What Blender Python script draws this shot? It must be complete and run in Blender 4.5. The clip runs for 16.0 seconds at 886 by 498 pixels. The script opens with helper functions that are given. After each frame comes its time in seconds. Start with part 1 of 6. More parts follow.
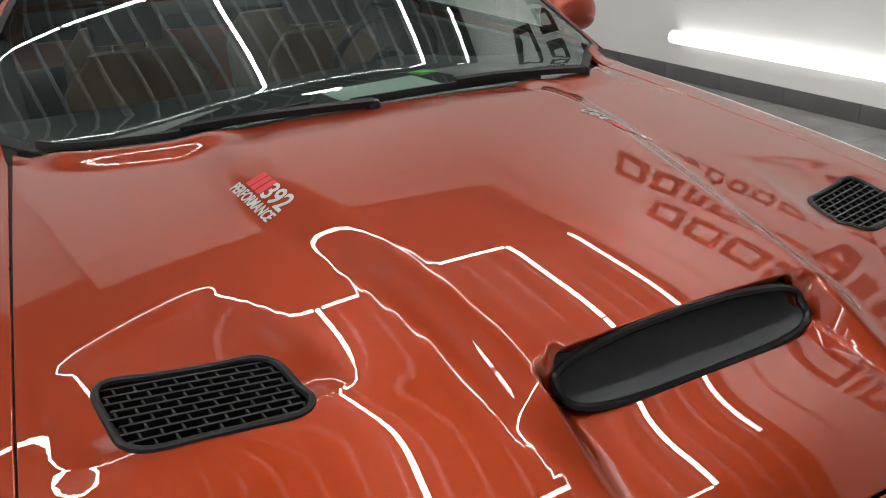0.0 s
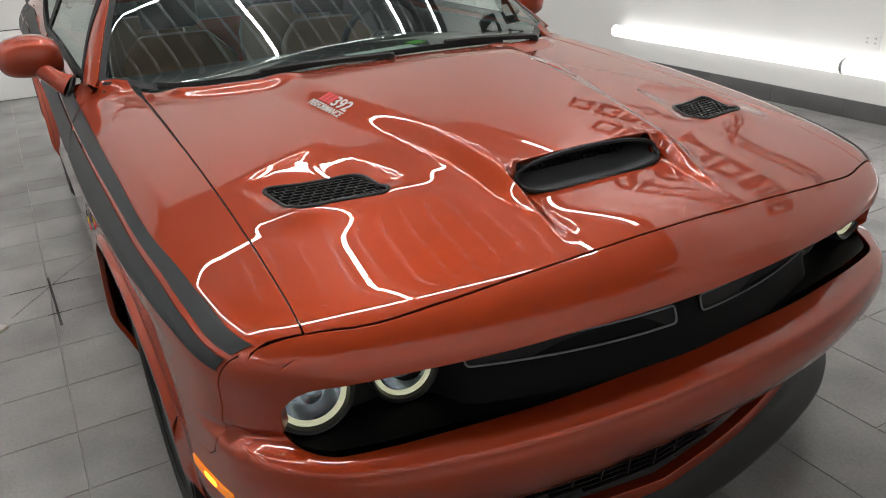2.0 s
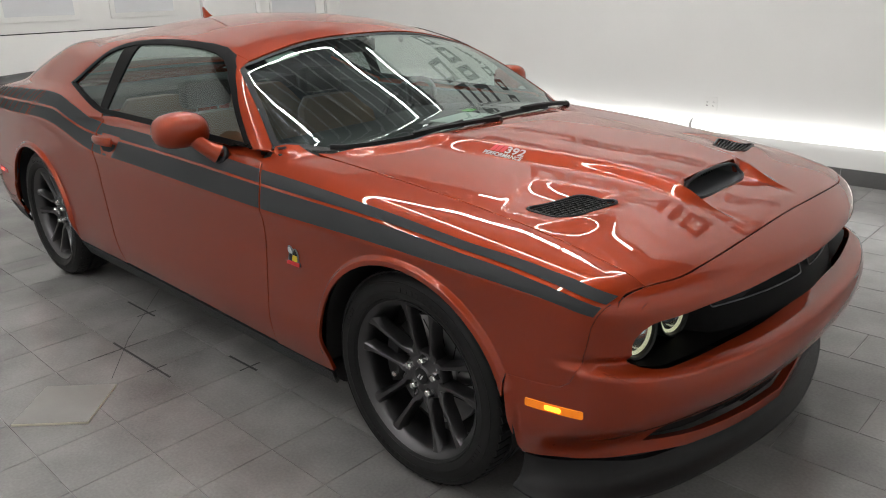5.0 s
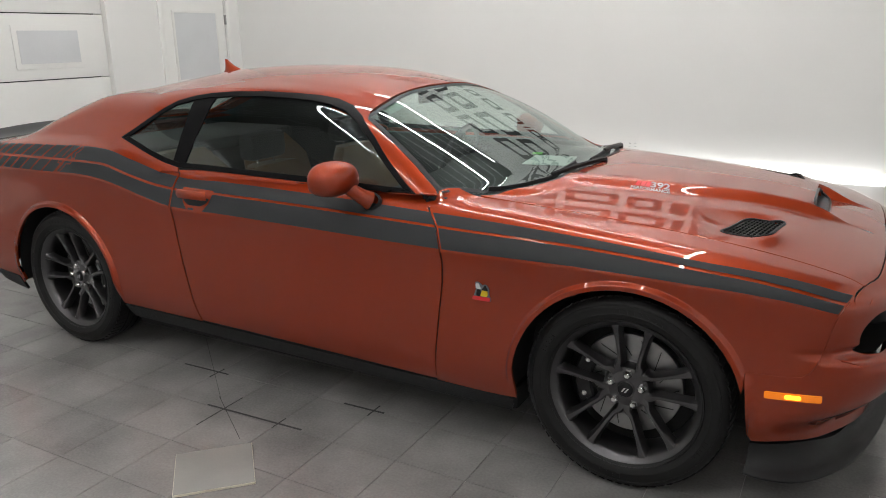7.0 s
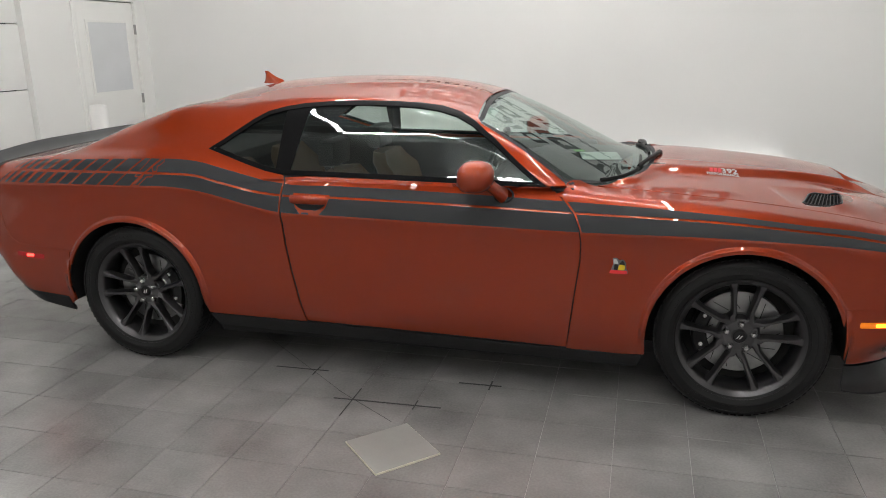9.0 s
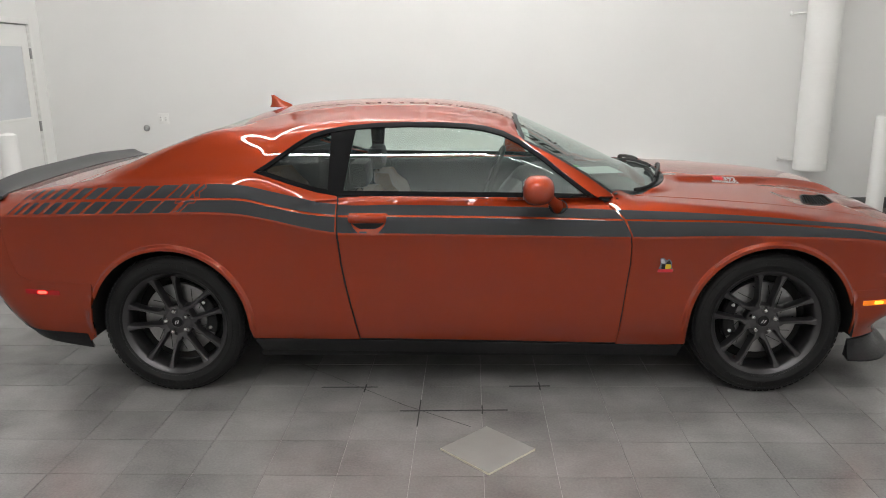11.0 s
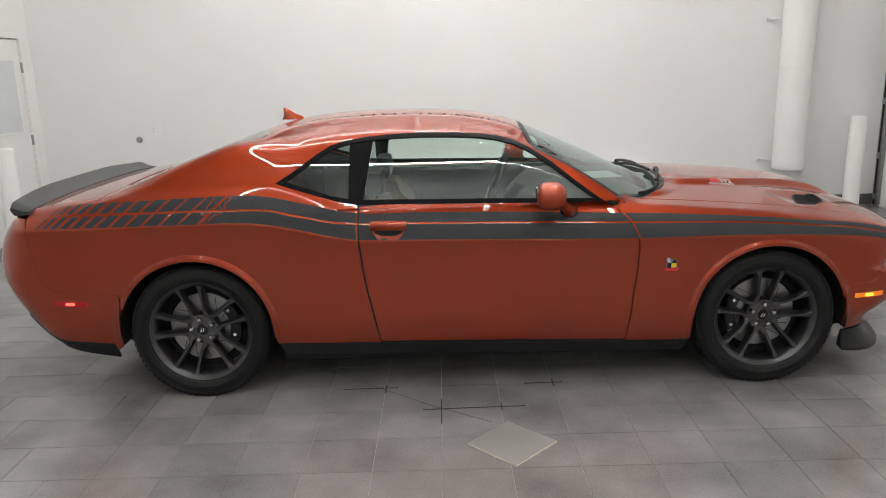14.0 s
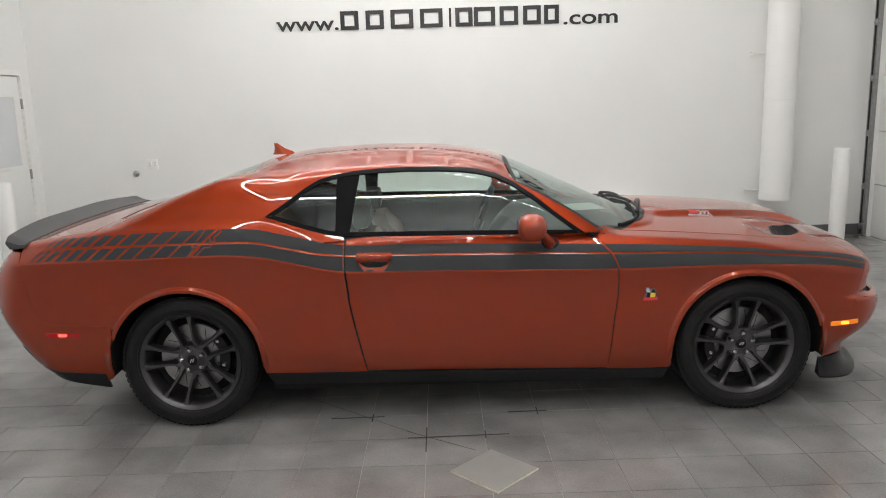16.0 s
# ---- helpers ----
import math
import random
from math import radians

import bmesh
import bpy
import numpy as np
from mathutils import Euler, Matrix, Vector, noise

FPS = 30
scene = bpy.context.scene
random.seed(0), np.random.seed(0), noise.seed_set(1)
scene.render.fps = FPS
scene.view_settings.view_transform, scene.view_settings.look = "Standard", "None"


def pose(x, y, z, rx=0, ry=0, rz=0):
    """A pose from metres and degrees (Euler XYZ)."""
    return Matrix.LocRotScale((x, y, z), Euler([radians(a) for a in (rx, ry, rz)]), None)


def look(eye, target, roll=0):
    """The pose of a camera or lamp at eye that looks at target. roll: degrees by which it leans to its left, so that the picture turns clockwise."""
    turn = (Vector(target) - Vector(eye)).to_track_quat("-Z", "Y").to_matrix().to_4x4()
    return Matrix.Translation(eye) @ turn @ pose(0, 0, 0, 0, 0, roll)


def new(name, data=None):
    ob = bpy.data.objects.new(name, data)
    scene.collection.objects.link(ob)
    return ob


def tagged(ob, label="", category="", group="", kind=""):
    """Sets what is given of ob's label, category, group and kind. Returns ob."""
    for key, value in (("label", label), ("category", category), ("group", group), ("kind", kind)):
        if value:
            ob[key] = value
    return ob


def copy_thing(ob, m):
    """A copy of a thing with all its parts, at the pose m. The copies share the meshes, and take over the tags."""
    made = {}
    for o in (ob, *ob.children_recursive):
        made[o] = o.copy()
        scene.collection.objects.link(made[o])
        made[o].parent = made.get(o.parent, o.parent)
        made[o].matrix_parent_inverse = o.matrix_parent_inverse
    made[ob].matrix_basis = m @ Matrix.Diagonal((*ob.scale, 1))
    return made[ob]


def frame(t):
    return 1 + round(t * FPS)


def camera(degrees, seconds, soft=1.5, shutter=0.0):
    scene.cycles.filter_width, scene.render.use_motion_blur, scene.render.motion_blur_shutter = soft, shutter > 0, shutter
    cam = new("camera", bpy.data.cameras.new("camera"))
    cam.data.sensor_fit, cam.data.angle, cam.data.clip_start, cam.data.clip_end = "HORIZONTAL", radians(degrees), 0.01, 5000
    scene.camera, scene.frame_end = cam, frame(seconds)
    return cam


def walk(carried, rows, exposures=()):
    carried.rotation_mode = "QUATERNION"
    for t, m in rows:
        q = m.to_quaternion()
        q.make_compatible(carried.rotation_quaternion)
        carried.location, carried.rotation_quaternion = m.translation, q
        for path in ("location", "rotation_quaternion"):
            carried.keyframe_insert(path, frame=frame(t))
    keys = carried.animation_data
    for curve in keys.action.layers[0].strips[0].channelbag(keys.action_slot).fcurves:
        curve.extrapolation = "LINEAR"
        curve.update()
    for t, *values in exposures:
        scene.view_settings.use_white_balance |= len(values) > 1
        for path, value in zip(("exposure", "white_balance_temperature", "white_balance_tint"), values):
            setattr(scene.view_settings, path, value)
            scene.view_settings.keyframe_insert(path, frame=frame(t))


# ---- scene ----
cam = camera(61.3, 16.0, soft=1.0)
PATH = [
    (0, (2.561, -0.601, 1.405), (0.924, 0.187, 0.57), -2.8),
    (0.5, (2.739, -0.683, 1.419), (1.111, 0.128, 0.587), -2.9),
    (1, (2.91, -0.805, 1.451), (1.29, 0.021, 0.619), -2.8),
    (1.5, (3.104, -0.958, 1.46), (1.496, -0.106, 0.632), -2.7),
    (2, (3.209, -1.052, 1.434), (1.614, -0.172, 0.608), -2.6),
    (2.5, (3.227, -1.165, 1.43), (1.664, -0.226, 0.607), -2.4),
    (3, (3.247, -1.321, 1.465), (1.707, -0.299, 0.703), -2.4),
    (3.5, (3.307, -1.582, 1.512), (1.799, -0.469, 0.813), -2.1),
    (6, (2.563, -2.786, 1.546), (1.422, -1.269, 0.917), -1.3),
    (6.5, (2.314, -3.006, 1.562), (1.262, -1.406, 0.985), -1.2),
    (7, (2.075, -3.283, 1.574), (1.147, -1.599, 1.024), -0.9),
    (7.5, (1.812, -3.448, 1.539), (1.01, -1.702, 0.983), -0.9),
    (8, (1.533, -3.617, 1.57), (0.833, -1.827, 1.017), -0.8),
    (8.5, (1.275, -3.887, 1.611), (0.671, -2.061, 1.062), -0.9),
    (11, (0.027, -4.447, 1.624), (-0.048, -2.507, 1.143), -0.8),
    (11.5, (-0.147, -4.516, 1.635), (-0.177, -2.572, 1.168), -0.9),
    (12, (-0.214, -4.658, 1.656), (-0.222, -2.715, 1.185), -1.1),
    (12.5, (-0.231, -4.702, 1.663), (-0.222, -2.759, 1.189), -1.2),
    (13, (-0.215, -4.651, 1.664), (-0.194, -2.709, 1.187), -1.3),
    (13.5, (-0.195, -4.611, 1.65), (-0.165, -2.668, 1.177), -1.4),
    (14, (-0.187, -4.612, 1.674), (-0.192, -2.668, 1.201), -1.6),
    (14.5, (-0.146, -4.616, 1.681), (-0.168, -2.669, 1.224), -1.6),
    (15, (-0.108, -4.618, 1.689), (-0.12, -2.666, 1.253), -1.7),
    (15.5, (-0.105, -4.647, 1.693), (-0.11, -2.689, 1.289), -1.8),
    (16, (-0.111, -4.707, 1.694), (-0.111, -2.746, 1.302), -1.8),
]
walk(cam, [(t, look(eye, target, roll)) for t, eye, target, roll in PATH],
     exposures=((0, -0.22), (1, -0.29), (1.5, -0.08), (2, -0.06), (3.5, -0.02), (6, -0.16), (7, -0.06), (8.5, -0.03), (11, 0.10), (14, 0.07), (16, 0.04)))

# ---- world and light ----
world = bpy.data.worlds.new("world")
scene.world = world
world.use_nodes = True
world.node_tree.nodes["Background"].inputs[0].default_value = (0.5, 0.5, 0.5, 1)
world.node_tree.nodes["Background"].inputs[1].default_value = 0.05
TUBE_GLOW = 80.0
WALL_TUBE_GLOW = 1.8

# ---- room numbers ----
WALL_Y, BACK_Y, REAR_X, FRONT_X, CEIL_Z = 3.9, -7.2, -4.68, 4.76, 5.10


# ---- materials ----
def mat(name, colour, rough=0.5, metal=0.0, coat=0.0, coat_rough=0.03, spec=0.5, emit=None, strength=0.0, alpha=None):
    m = bpy.data.materials.new(name)
    m.use_nodes = True
    b = m.node_tree.nodes["Principled BSDF"]
    b.inputs["Base Color"].default_value = (*colour, 1)
    b.inputs["Roughness"].default_value = rough
    b.inputs["Metallic"].default_value = metal
    b.inputs["Coat Weight"].default_value = coat
    b.inputs["Coat Roughness"].default_value = coat_rough
    b.inputs["Specular IOR Level"].default_value = spec
    if emit:
        b.inputs["Emission Color"].default_value = (*emit, 1)
        b.inputs["Emission Strength"].default_value = strength
    return m


def vary(m, scale, amount, detail=6.0, rough_amount=0.0, bump=0.0, bump_scale=None, per_object=0.0):
    """Two-scale noise on colour, roughness and relief of a plain material."""
    nt = m.node_tree
    b = nt.nodes["Principled BSDF"]
    col = tuple(b.inputs["Base Color"].default_value)
    geo = nt.nodes.new("ShaderNodeNewGeometry")
    big = nt.nodes.new("ShaderNodeTexNoise")
    big.inputs["Scale"].default_value, big.inputs["Detail"].default_value = scale, detail
    fine = nt.nodes.new("ShaderNodeTexNoise")
    fine.inputs["Scale"].default_value, fine.inputs["Detail"].default_value = bump_scale or scale * 25, 3.0
    for n in (big, fine):
        nt.links.new(geo.outputs["Position"], n.inputs["Vector"])
    add = nt.nodes.new("ShaderNodeMath")
    add.operation = "MULTIPLY_ADD"
    add.inputs[1].default_value, add.inputs[2].default_value = 0.35, 0.0
    nt.links.new(fine.outputs["Fac"], add.inputs[0])
    tot = nt.nodes.new("ShaderNodeMath")
    tot.operation = "ADD"
    nt.links.new(add.outputs[0], tot.inputs[0])
    nt.links.new(big.outputs["Fac"], tot.inputs[1])
    last = tot.outputs[0]
    if per_object:
        info = nt.nodes.new("ShaderNodeObjectInfo")
        k = nt.nodes.new("ShaderNodeMath")
        k.operation = "MULTIPLY_ADD"
        k.inputs[1].default_value = per_object
        nt.links.new(info.outputs["Random"], k.inputs[0])
        nt.links.new(last, k.inputs[2])
        last = k.outputs[0]
    ramp = nt.nodes.new("ShaderNodeMapRange")
    ramp.inputs["From Min"].default_value, ramp.inputs["From Max"].default_value = 0.35, 1.0 + per_object
    ramp.inputs["To Min"].default_value, ramp.inputs["To Max"].default_value = 1 - amount, 1 + amount
    nt.links.new(last, ramp.inputs["Value"])
    mul = nt.nodes.new("ShaderNodeVectorMath")
    mul.operation = "SCALE"
    mul.inputs[0].default_value = col[:3]
    nt.links.new(ramp.outputs[0], mul.inputs["Scale"])
    nt.links.new(mul.outputs[0], b.inputs["Base Color"])
    if rough_amount:
        r = nt.nodes.new("ShaderNodeMapRange")
        r.inputs["From Min"].default_value, r.inputs["From Max"].default_value = 0.35, 1.0
        base = b.inputs["Roughness"].default_value
        r.inputs["To Min"].default_value, r.inputs["To Max"].default_value = base - rough_amount, base + rough_amount
        nt.links.new(tot.outputs[0], r.inputs["Value"])
        nt.links.new(r.outputs[0], b.inputs["Roughness"])
    if bump:
        bp = nt.nodes.new("ShaderNodeBump")
        bp.inputs["Strength"].default_value, bp.inputs["Distance"].default_value = 1.0, bump
        nt.links.new(fine.outputs["Fac"], bp.inputs["Height"])
        nt.links.new(bp.outputs[0], b.inputs["Normal"])
    return m


PAINT = mat("orange_metallic_paint", (0.312, 0.0365, 0.0085), 0.45, 0.70, 1.0, 0.006, spec=0.0)
PAINT.node_tree.nodes["Principled BSDF"].inputs["Coat IOR"].default_value = 1.55
BLACK_GAP = mat("shadow_black", (0.006, 0.006, 0.006), 0.8)
VINYL = vary(mat("graphite_vinyl", (0.030, 0.032, 0.034), 0.5, 0.0, spec=0.2), 8, 0.08, rough_amount=0.03)
BLACK_PLASTIC = vary(mat("black_plastic", (0.011, 0.011, 0.012), 0.42, spec=0.25), 20, 0.2, bump=0.0004, bump_scale=900)
SATIN_BLACK = mat("satin_black", (0.008, 0.008, 0.009), 0.30, spec=0.3)
BADGE_GREY = mat("badge_grey", (0.16, 0.16, 0.17), 0.3, 0.6)
MATT_BLACK = mat("matt_black", (0.004, 0.004, 0.0045), 0.45, spec=0.07)
GREY_PLASTIC = vary(mat("spoiler_satin_black", (0.030, 0.031, 0.033), 0.38, spec=0.6), 9, 0.1)
RUBBER = vary(mat("tyre_rubber", (0.010, 0.010, 0.0105), 0.50, spec=0.25), 14, 0.3, rough_amount=0.08)
RIM_METAL = vary(mat("dark_satin_alloy", (0.095, 0.093, 0.097), 0.28, 0.9, spec=0.4), 30, 0.06)
STEEL = vary(mat("brake_steel", (0.34, 0.34, 0.34), 0.36, 1.0), 25, 0.2, rough_amount=0.1)
CHROME = mat("polished_metal", (0.75, 0.75, 0.75), 0.22, 1.0)
WHITE_PAINT = vary(mat("white_wall_paint", (0.80, 0.80, 0.785), 0.55), 1.2, 0.03, bump=0.0004, bump_scale=220)
GREY_PAINT = vary(mat("grey_wall_paint", (0.30, 0.30, 0.30), 0.6), 1.2, 0.05)
WHITE_METAL = vary(mat("white_door_paint", (0.82, 0.82, 0.80), 0.4), 2.0, 0.03)
CEIL_PAINT = vary(mat("dark_ribbed_metal", (0.07, 0.072, 0.075), 0.5), 1.5, 0.15)
# same sheet as the ceiling; the light on its ribs is in this paler colour
RIB_LIT = vary(mat("lit_rib_metal", (0.33, 0.335, 0.34), 0.4), 1.5, 0.15)
TILE = vary(mat("grey_porcelain_tile", (0.225, 0.220, 0.215), 0.20), 2.6, 0.50, detail=10.0, rough_amount=0.08, bump=0.0006, bump_scale=95, per_object=0.14)
BASE_TILE = vary(mat("base_grey_tile", (0.12, 0.12, 0.12), 0.35), 3, 0.2)
GROUT = vary(mat("pale_grout", (0.30, 0.29, 0.28), 0.8), 5, 0.3)
LETTER = mat("black_letter", (0.012, 0.012, 0.013), 0.4)
TUBE = mat("tube_glow", (0.9, 0.9, 0.9), 0.4, emit=(1.0, 0.985, 0.96), strength=TUBE_GLOW)
MID_TUBE = mat("mid_tube_glow", (0.9, 0.9, 0.9), 0.4, emit=(1.0, 0.985, 0.96), strength=TUBE_GLOW * 0.62)
DIM_TUBE = mat("dim_tube_glow", (0.9, 0.9, 0.9), 0.4, emit=(1.0, 0.985, 0.96), strength=TUBE_GLOW * 0.30)
WALL_TUBE = mat("wall_tube_glow", (0.9, 0.9, 0.9), 0.4, emit=(1.0, 0.99, 0.97), strength=WALL_TUBE_GLOW)
AMBER = mat("amber_lens", (0.8, 0.22, 0.01), 0.15, emit=(1.0, 0.22, 0.008), strength=0.32)
AMBER_HOT = mat("amber_bulb", (0.9, 0.4, 0.05), 0.2, emit=(1.0, 0.26, 0.012), strength=5.0)
RED_LENS = mat("red_lens", (0.16, 0.006, 0.006), 0.15, emit=(1.0, 0.012, 0.008), strength=0.16)
RED_HOT = mat("red_bulb", (0.9, 0.1, 0.05), 0.2, emit=(1.0, 0.014, 0.010), strength=13.0)
TAN = vary(mat("tan_leather", (0.14, 0.075, 0.03), 0.5), 12, 0.12, bump=0.0005, bump_scale=400)
DARK_TRIM = vary(mat("dark_interior", (0.012, 0.012, 0.013), 0.6), 12, 0.2)
RED_INK = mat("red_decal", (0.62, 0.02, 0.025), 0.4)
GREY_INK = mat("silver_decal", (0.5, 0.5, 0.5), 0.4)
PAPER = vary(mat("paper_sheet", (0.62, 0.72, 0.66), 0.6), 6, 0.08)
GREEN_TAG = mat("green_tag", (0.12, 0.6, 0.05), 0.5)
YELLOW = mat("yellow_badge", (0.7, 0.5, 0.02), 0.4)
HALO = mat("halo_ring", (0.74, 0.75, 0.62), 0.3, emit=(1.0, 0.97, 0.62), strength=0.40)
FROST = vary(mat("frosted_pane", (0.66, 0.675, 0.69), 0.35), 3, 0.05)


def glass(name, tint, gloss):
    """Thin pane: sharp reflection over a tinted see-through body."""
    m = bpy.data.materials.new(name)
    m.use_nodes = True
    nt = m.node_tree
    for n in list(nt.nodes):
        nt.nodes.remove(n)
    out = nt.nodes.new("ShaderNodeOutputMaterial")
    mix = nt.nodes.new("ShaderNodeMixShader")
    lw = nt.nodes.new("ShaderNodeLayerWeight")
    lw.inputs["Blend"].default_value = 0.5
    pw = nt.nodes.new("ShaderNodeMath")
    pw.operation, pw.inputs[1].default_value = "POWER", 5.0
    fr = nt.nodes.new("ShaderNodeMath")
    fr.operation = "MULTIPLY_ADD"
    fr.inputs[1].default_value, fr.inputs[2].default_value = 1 - gloss, gloss
    nt.links.new(lw.outputs["Facing"], pw.inputs[0])
    nt.links.new(pw.outputs[0], fr.inputs[0])
    tr = nt.nodes.new("ShaderNodeBsdfTransparent")
    tr.inputs[0].default_value = (*tint, 1)
    gl = nt.nodes.new("ShaderNodeBsdfGlossy")
    gl.inputs["Roughness"].default_value = 0.0
    gl.inputs["Color"].default_value = (0.92, 1.0, 0.97, 1)
    nt.links.new(fr.outputs[0], mix.inputs[0])
    nt.links.new(tr.outputs[0], mix.inputs[1])
    nt.links.new(gl.outputs[0], mix.inputs[2])
    nt.links.new(mix.outputs[0], out.inputs[0])
    return m


GLASS = glass("tinted_glass", (0.84, 0.92, 0.88), 0.095)
SCREEN_GLASS = glass("windshield_glass", (0.56, 0.64, 0.61), 0.10)
DARK_GLASS = glass("dark_tinted_glass", (0.50, 0.56, 0.54), 0.09)
LENS = glass("clear_lens", (0.95, 0.97, 0.97), 0.07)


# ---- mesh helpers ----
def part(name, bm, material, parent, label="", smooth=True):
    me = bpy.data.meshes.new(name)
    bm.normal_update()
    bm.to_mesh(me)
    bm.free()
    me.materials.append(material)
    if smooth:
        for p in me.polygons:
            p.use_smooth = True
        me.set_sharp_from_angle(angle=radians(35))
    ob = new(name, me)
    ob.parent = parent
    if label:
        tagged(ob, label)
    return ob


def thing(name, label, category, group="", at=(0, 0, 0)):
    ob = new(name)
    ob.location = at
    return tagged(ob, label, category, group)


def box(bm, lo, hi, bevel=0.0, turn=None):
    r = bmesh.ops.create_cube(bm, size=1.0)
    vs = r["verts"]
    c = [(a + b) / 2 for a, b in zip(lo, hi)]
    d = [b - a for a, b in zip(lo, hi)]
    m = Matrix.Translation(c) @ (turn or Matrix.Identity(4)) @ Matrix.Diagonal((*d, 1))
    bmesh.ops.transform(bm, matrix=m, verts=vs)
    if bevel:
        es = list({e for v in vs for e in v.link_edges})
        bmesh.ops.bevel(bm, geom=es, offset=bevel, segments=2, affect="EDGES", profile=0.6)
    return bm


def rod(bm, a, b, r, seg=12, r2=None, caps=True):
    a, b = Vector(a), Vector(b)
    d = b - a
    m = Matrix.Translation((a + b) / 2) @ d.to_track_quat("Z", "Y").to_matrix().to_4x4()
    bmesh.ops.create_cone(bm, cap_ends=caps, segments=seg, radius1=r, radius2=r if r2 is None else r2, depth=d.length, matrix=m)
    return bm


def lathe(bm, prof, seg, m=None, closed=False):
    """Turns (radius, height) pairs round the local z axis."""
    rings = []
    for r, h in prof:
        ring = []
        for i in range(seg):
            a = 2 * math.pi * i / seg
            v = Vector((r * math.cos(a), r * math.sin(a), h))
            ring.append(bm.verts.new(m @ v if m else v))
        rings.append(ring)
    for k in range(len(rings) - 1 + (1 if closed else 0)):
        a, b = rings[k], rings[(k + 1) % len(rings)]
        for i in range(seg):
            j = (i + 1) % seg
            bm.faces.new((a[i], a[j], b[j], b[i]))
    return rings


def sweep(bm, pts, sec, closed_sec=True, up=(0, 0, 1)):
    """Sweeps a section of (side, up) pairs along a line of points; sec may be one section or one a point."""
    pts = [Vector(p) for p in pts]
    up = Vector(up)
    rows = []
    for i, p in enumerate(pts):
        d = (pts[min(i + 1, len(pts) - 1)] - pts[max(i - 1, 0)]).normalized()
        s = d.cross(up).normalized()
        u = s.cross(d).normalized()
        sc = sec[i] if isinstance(sec[0][0], (tuple, list)) else sec
        rows.append([bm.verts.new(p + s * a + u * b) for a, b in sc])
    n = len(rows[0])
    for k in range(len(rows) - 1):
        for i in range(n if closed_sec else n - 1):
            j = (i + 1) % n
            bm.faces.new((rows[k][i], rows[k][j], rows[k + 1][j], rows[k + 1][i]))
    if closed_sec:
        bm.faces.new(rows[0])
        bm.faces.new(rows[-1][::-1])
    return rows


# ---- car body form: one implicit skin, from which the panels are cut ----
def curve(*pairs):
    xs = np.array([p[0] for p in pairs], float)
    ys = np.array([p[1] for p in pairs], float)
    ms = np.gradient(ys, xs)

    fx = np.linspace(xs[0], xs[-1], 6001)
    i = np.clip(np.searchsorted(xs, fx, side="right") - 1, 0, len(xs) - 2)
    h = xs[i + 1] - xs[i]
    t = (fx - xs[i]) / h
    t2, t3 = t * t, t * t * t
    fy = ((2 * t3 - 3 * t2 + 1) * ys[i] + (t3 - 2 * t2 + t) * h * ms[i]
          + (-2 * t3 + 3 * t2) * ys[i + 1] + (t3 - t2) * h * ms[i + 1])

    def at(x):
        return np.interp(x, fx, fy)
    return at


def smax(a, b, k):
    h = np.maximum(k - np.abs(a - b), 0) / k
    return np.maximum(a, b) + h * h * k / 4


def smin(a, b, k):
    return -smax(-a, -b, k)


def step(x, lo, hi):
    t = np.minimum(np.maximum((x - lo) / (hi - lo), 0), 1)
    return t * t * (3 - 2 * t)


AXLE, HUB_Z, ARCH_R = 1.475, 0.362, 0.398
half_width = curve((-2.75, 0.78), (-2.5, 0.895), (-2.3, 0.935), (-2.0, 0.958), (-1.475, 0.972), (-1.0, 0.968), (0, 0.968), (0.8, 0.975),
                   (1.475, 0.970), (1.8, 0.952), (2.0, 0.925), (2.15, 0.885), (2.3, 0.82), (2.6, 0.65))
crease_z = curve((-2.7, 0.915), (-2.3, 0.925), (-1.8, 0.935), (-1.4, 0.942), (-1.217, 0.940), (-1.07, 0.928), (-0.93, 0.900), (-0.79, 0.866),
                 (-0.66, 0.840), (-0.50, 0.832), (-0.36, 0.831), (0.22, 0.821), (0.79, 0.811), (1.38, 0.811), (1.67, 0.805), (1.96, 0.792), (2.2, 0.765), (2.5, 0.72))
edge_z = curve((-2.7, 0.955), (-2.4, 1.010), (-2.1, 1.055), (-1.8, 1.090), (-1.5, 1.105), (-1.2, 1.108), (-1.02, 1.092), (-0.82, 1.045), (-0.65, 1.008),
               (-0.4, 1.000), (0.2, 0.992), (0.7, 0.984), (1.0, 0.968), (1.3, 0.946), (1.6, 0.918), (1.8, 0.893), (2.0, 0.858), (2.16, 0.818), (2.26, 0.786), (2.45, 0.715))
crown = curve((-2.7, 0.01), (-2.0, 0.02), (0, 0.03), (1.0, 0.046), (1.5, 0.056), (1.9, 0.058), (2.1, 0.050), (2.25, 0.042), (2.4, 0.038))
roof_z = curve((-2.4, 0.88), (-2.2, 0.965), (-2.0, 1.055), (-1.8, 1.140), (-1.6, 1.220), (-1.4, 1.292), (-1.2, 1.356), (-1.0, 1.402), (-0.7, 1.428),
               (-0.4, 1.433), (0, 1.408), (0.25, 1.358), (0.5, 1.27), (0.9, 1.06))
nose_x = curve((0.1, 2.26), (0.2, 2.285), (0.25, 2.285), (0.30, 2.278), (0.35, 2.290), (0.40, 2.335), (0.46, 2.382), (0.52, 2.405), (0.550, 2.406), (0.572, 2.400), (0.586, 2.393), (0.594, 2.376), (0.599, 2.357), (0.602, 2.341),
               (0.640, 2.335), (0.70, 2.346), (0.74, 2.362), (0.77, 2.370), (0.85, 2.34), (0.95, 2.30))
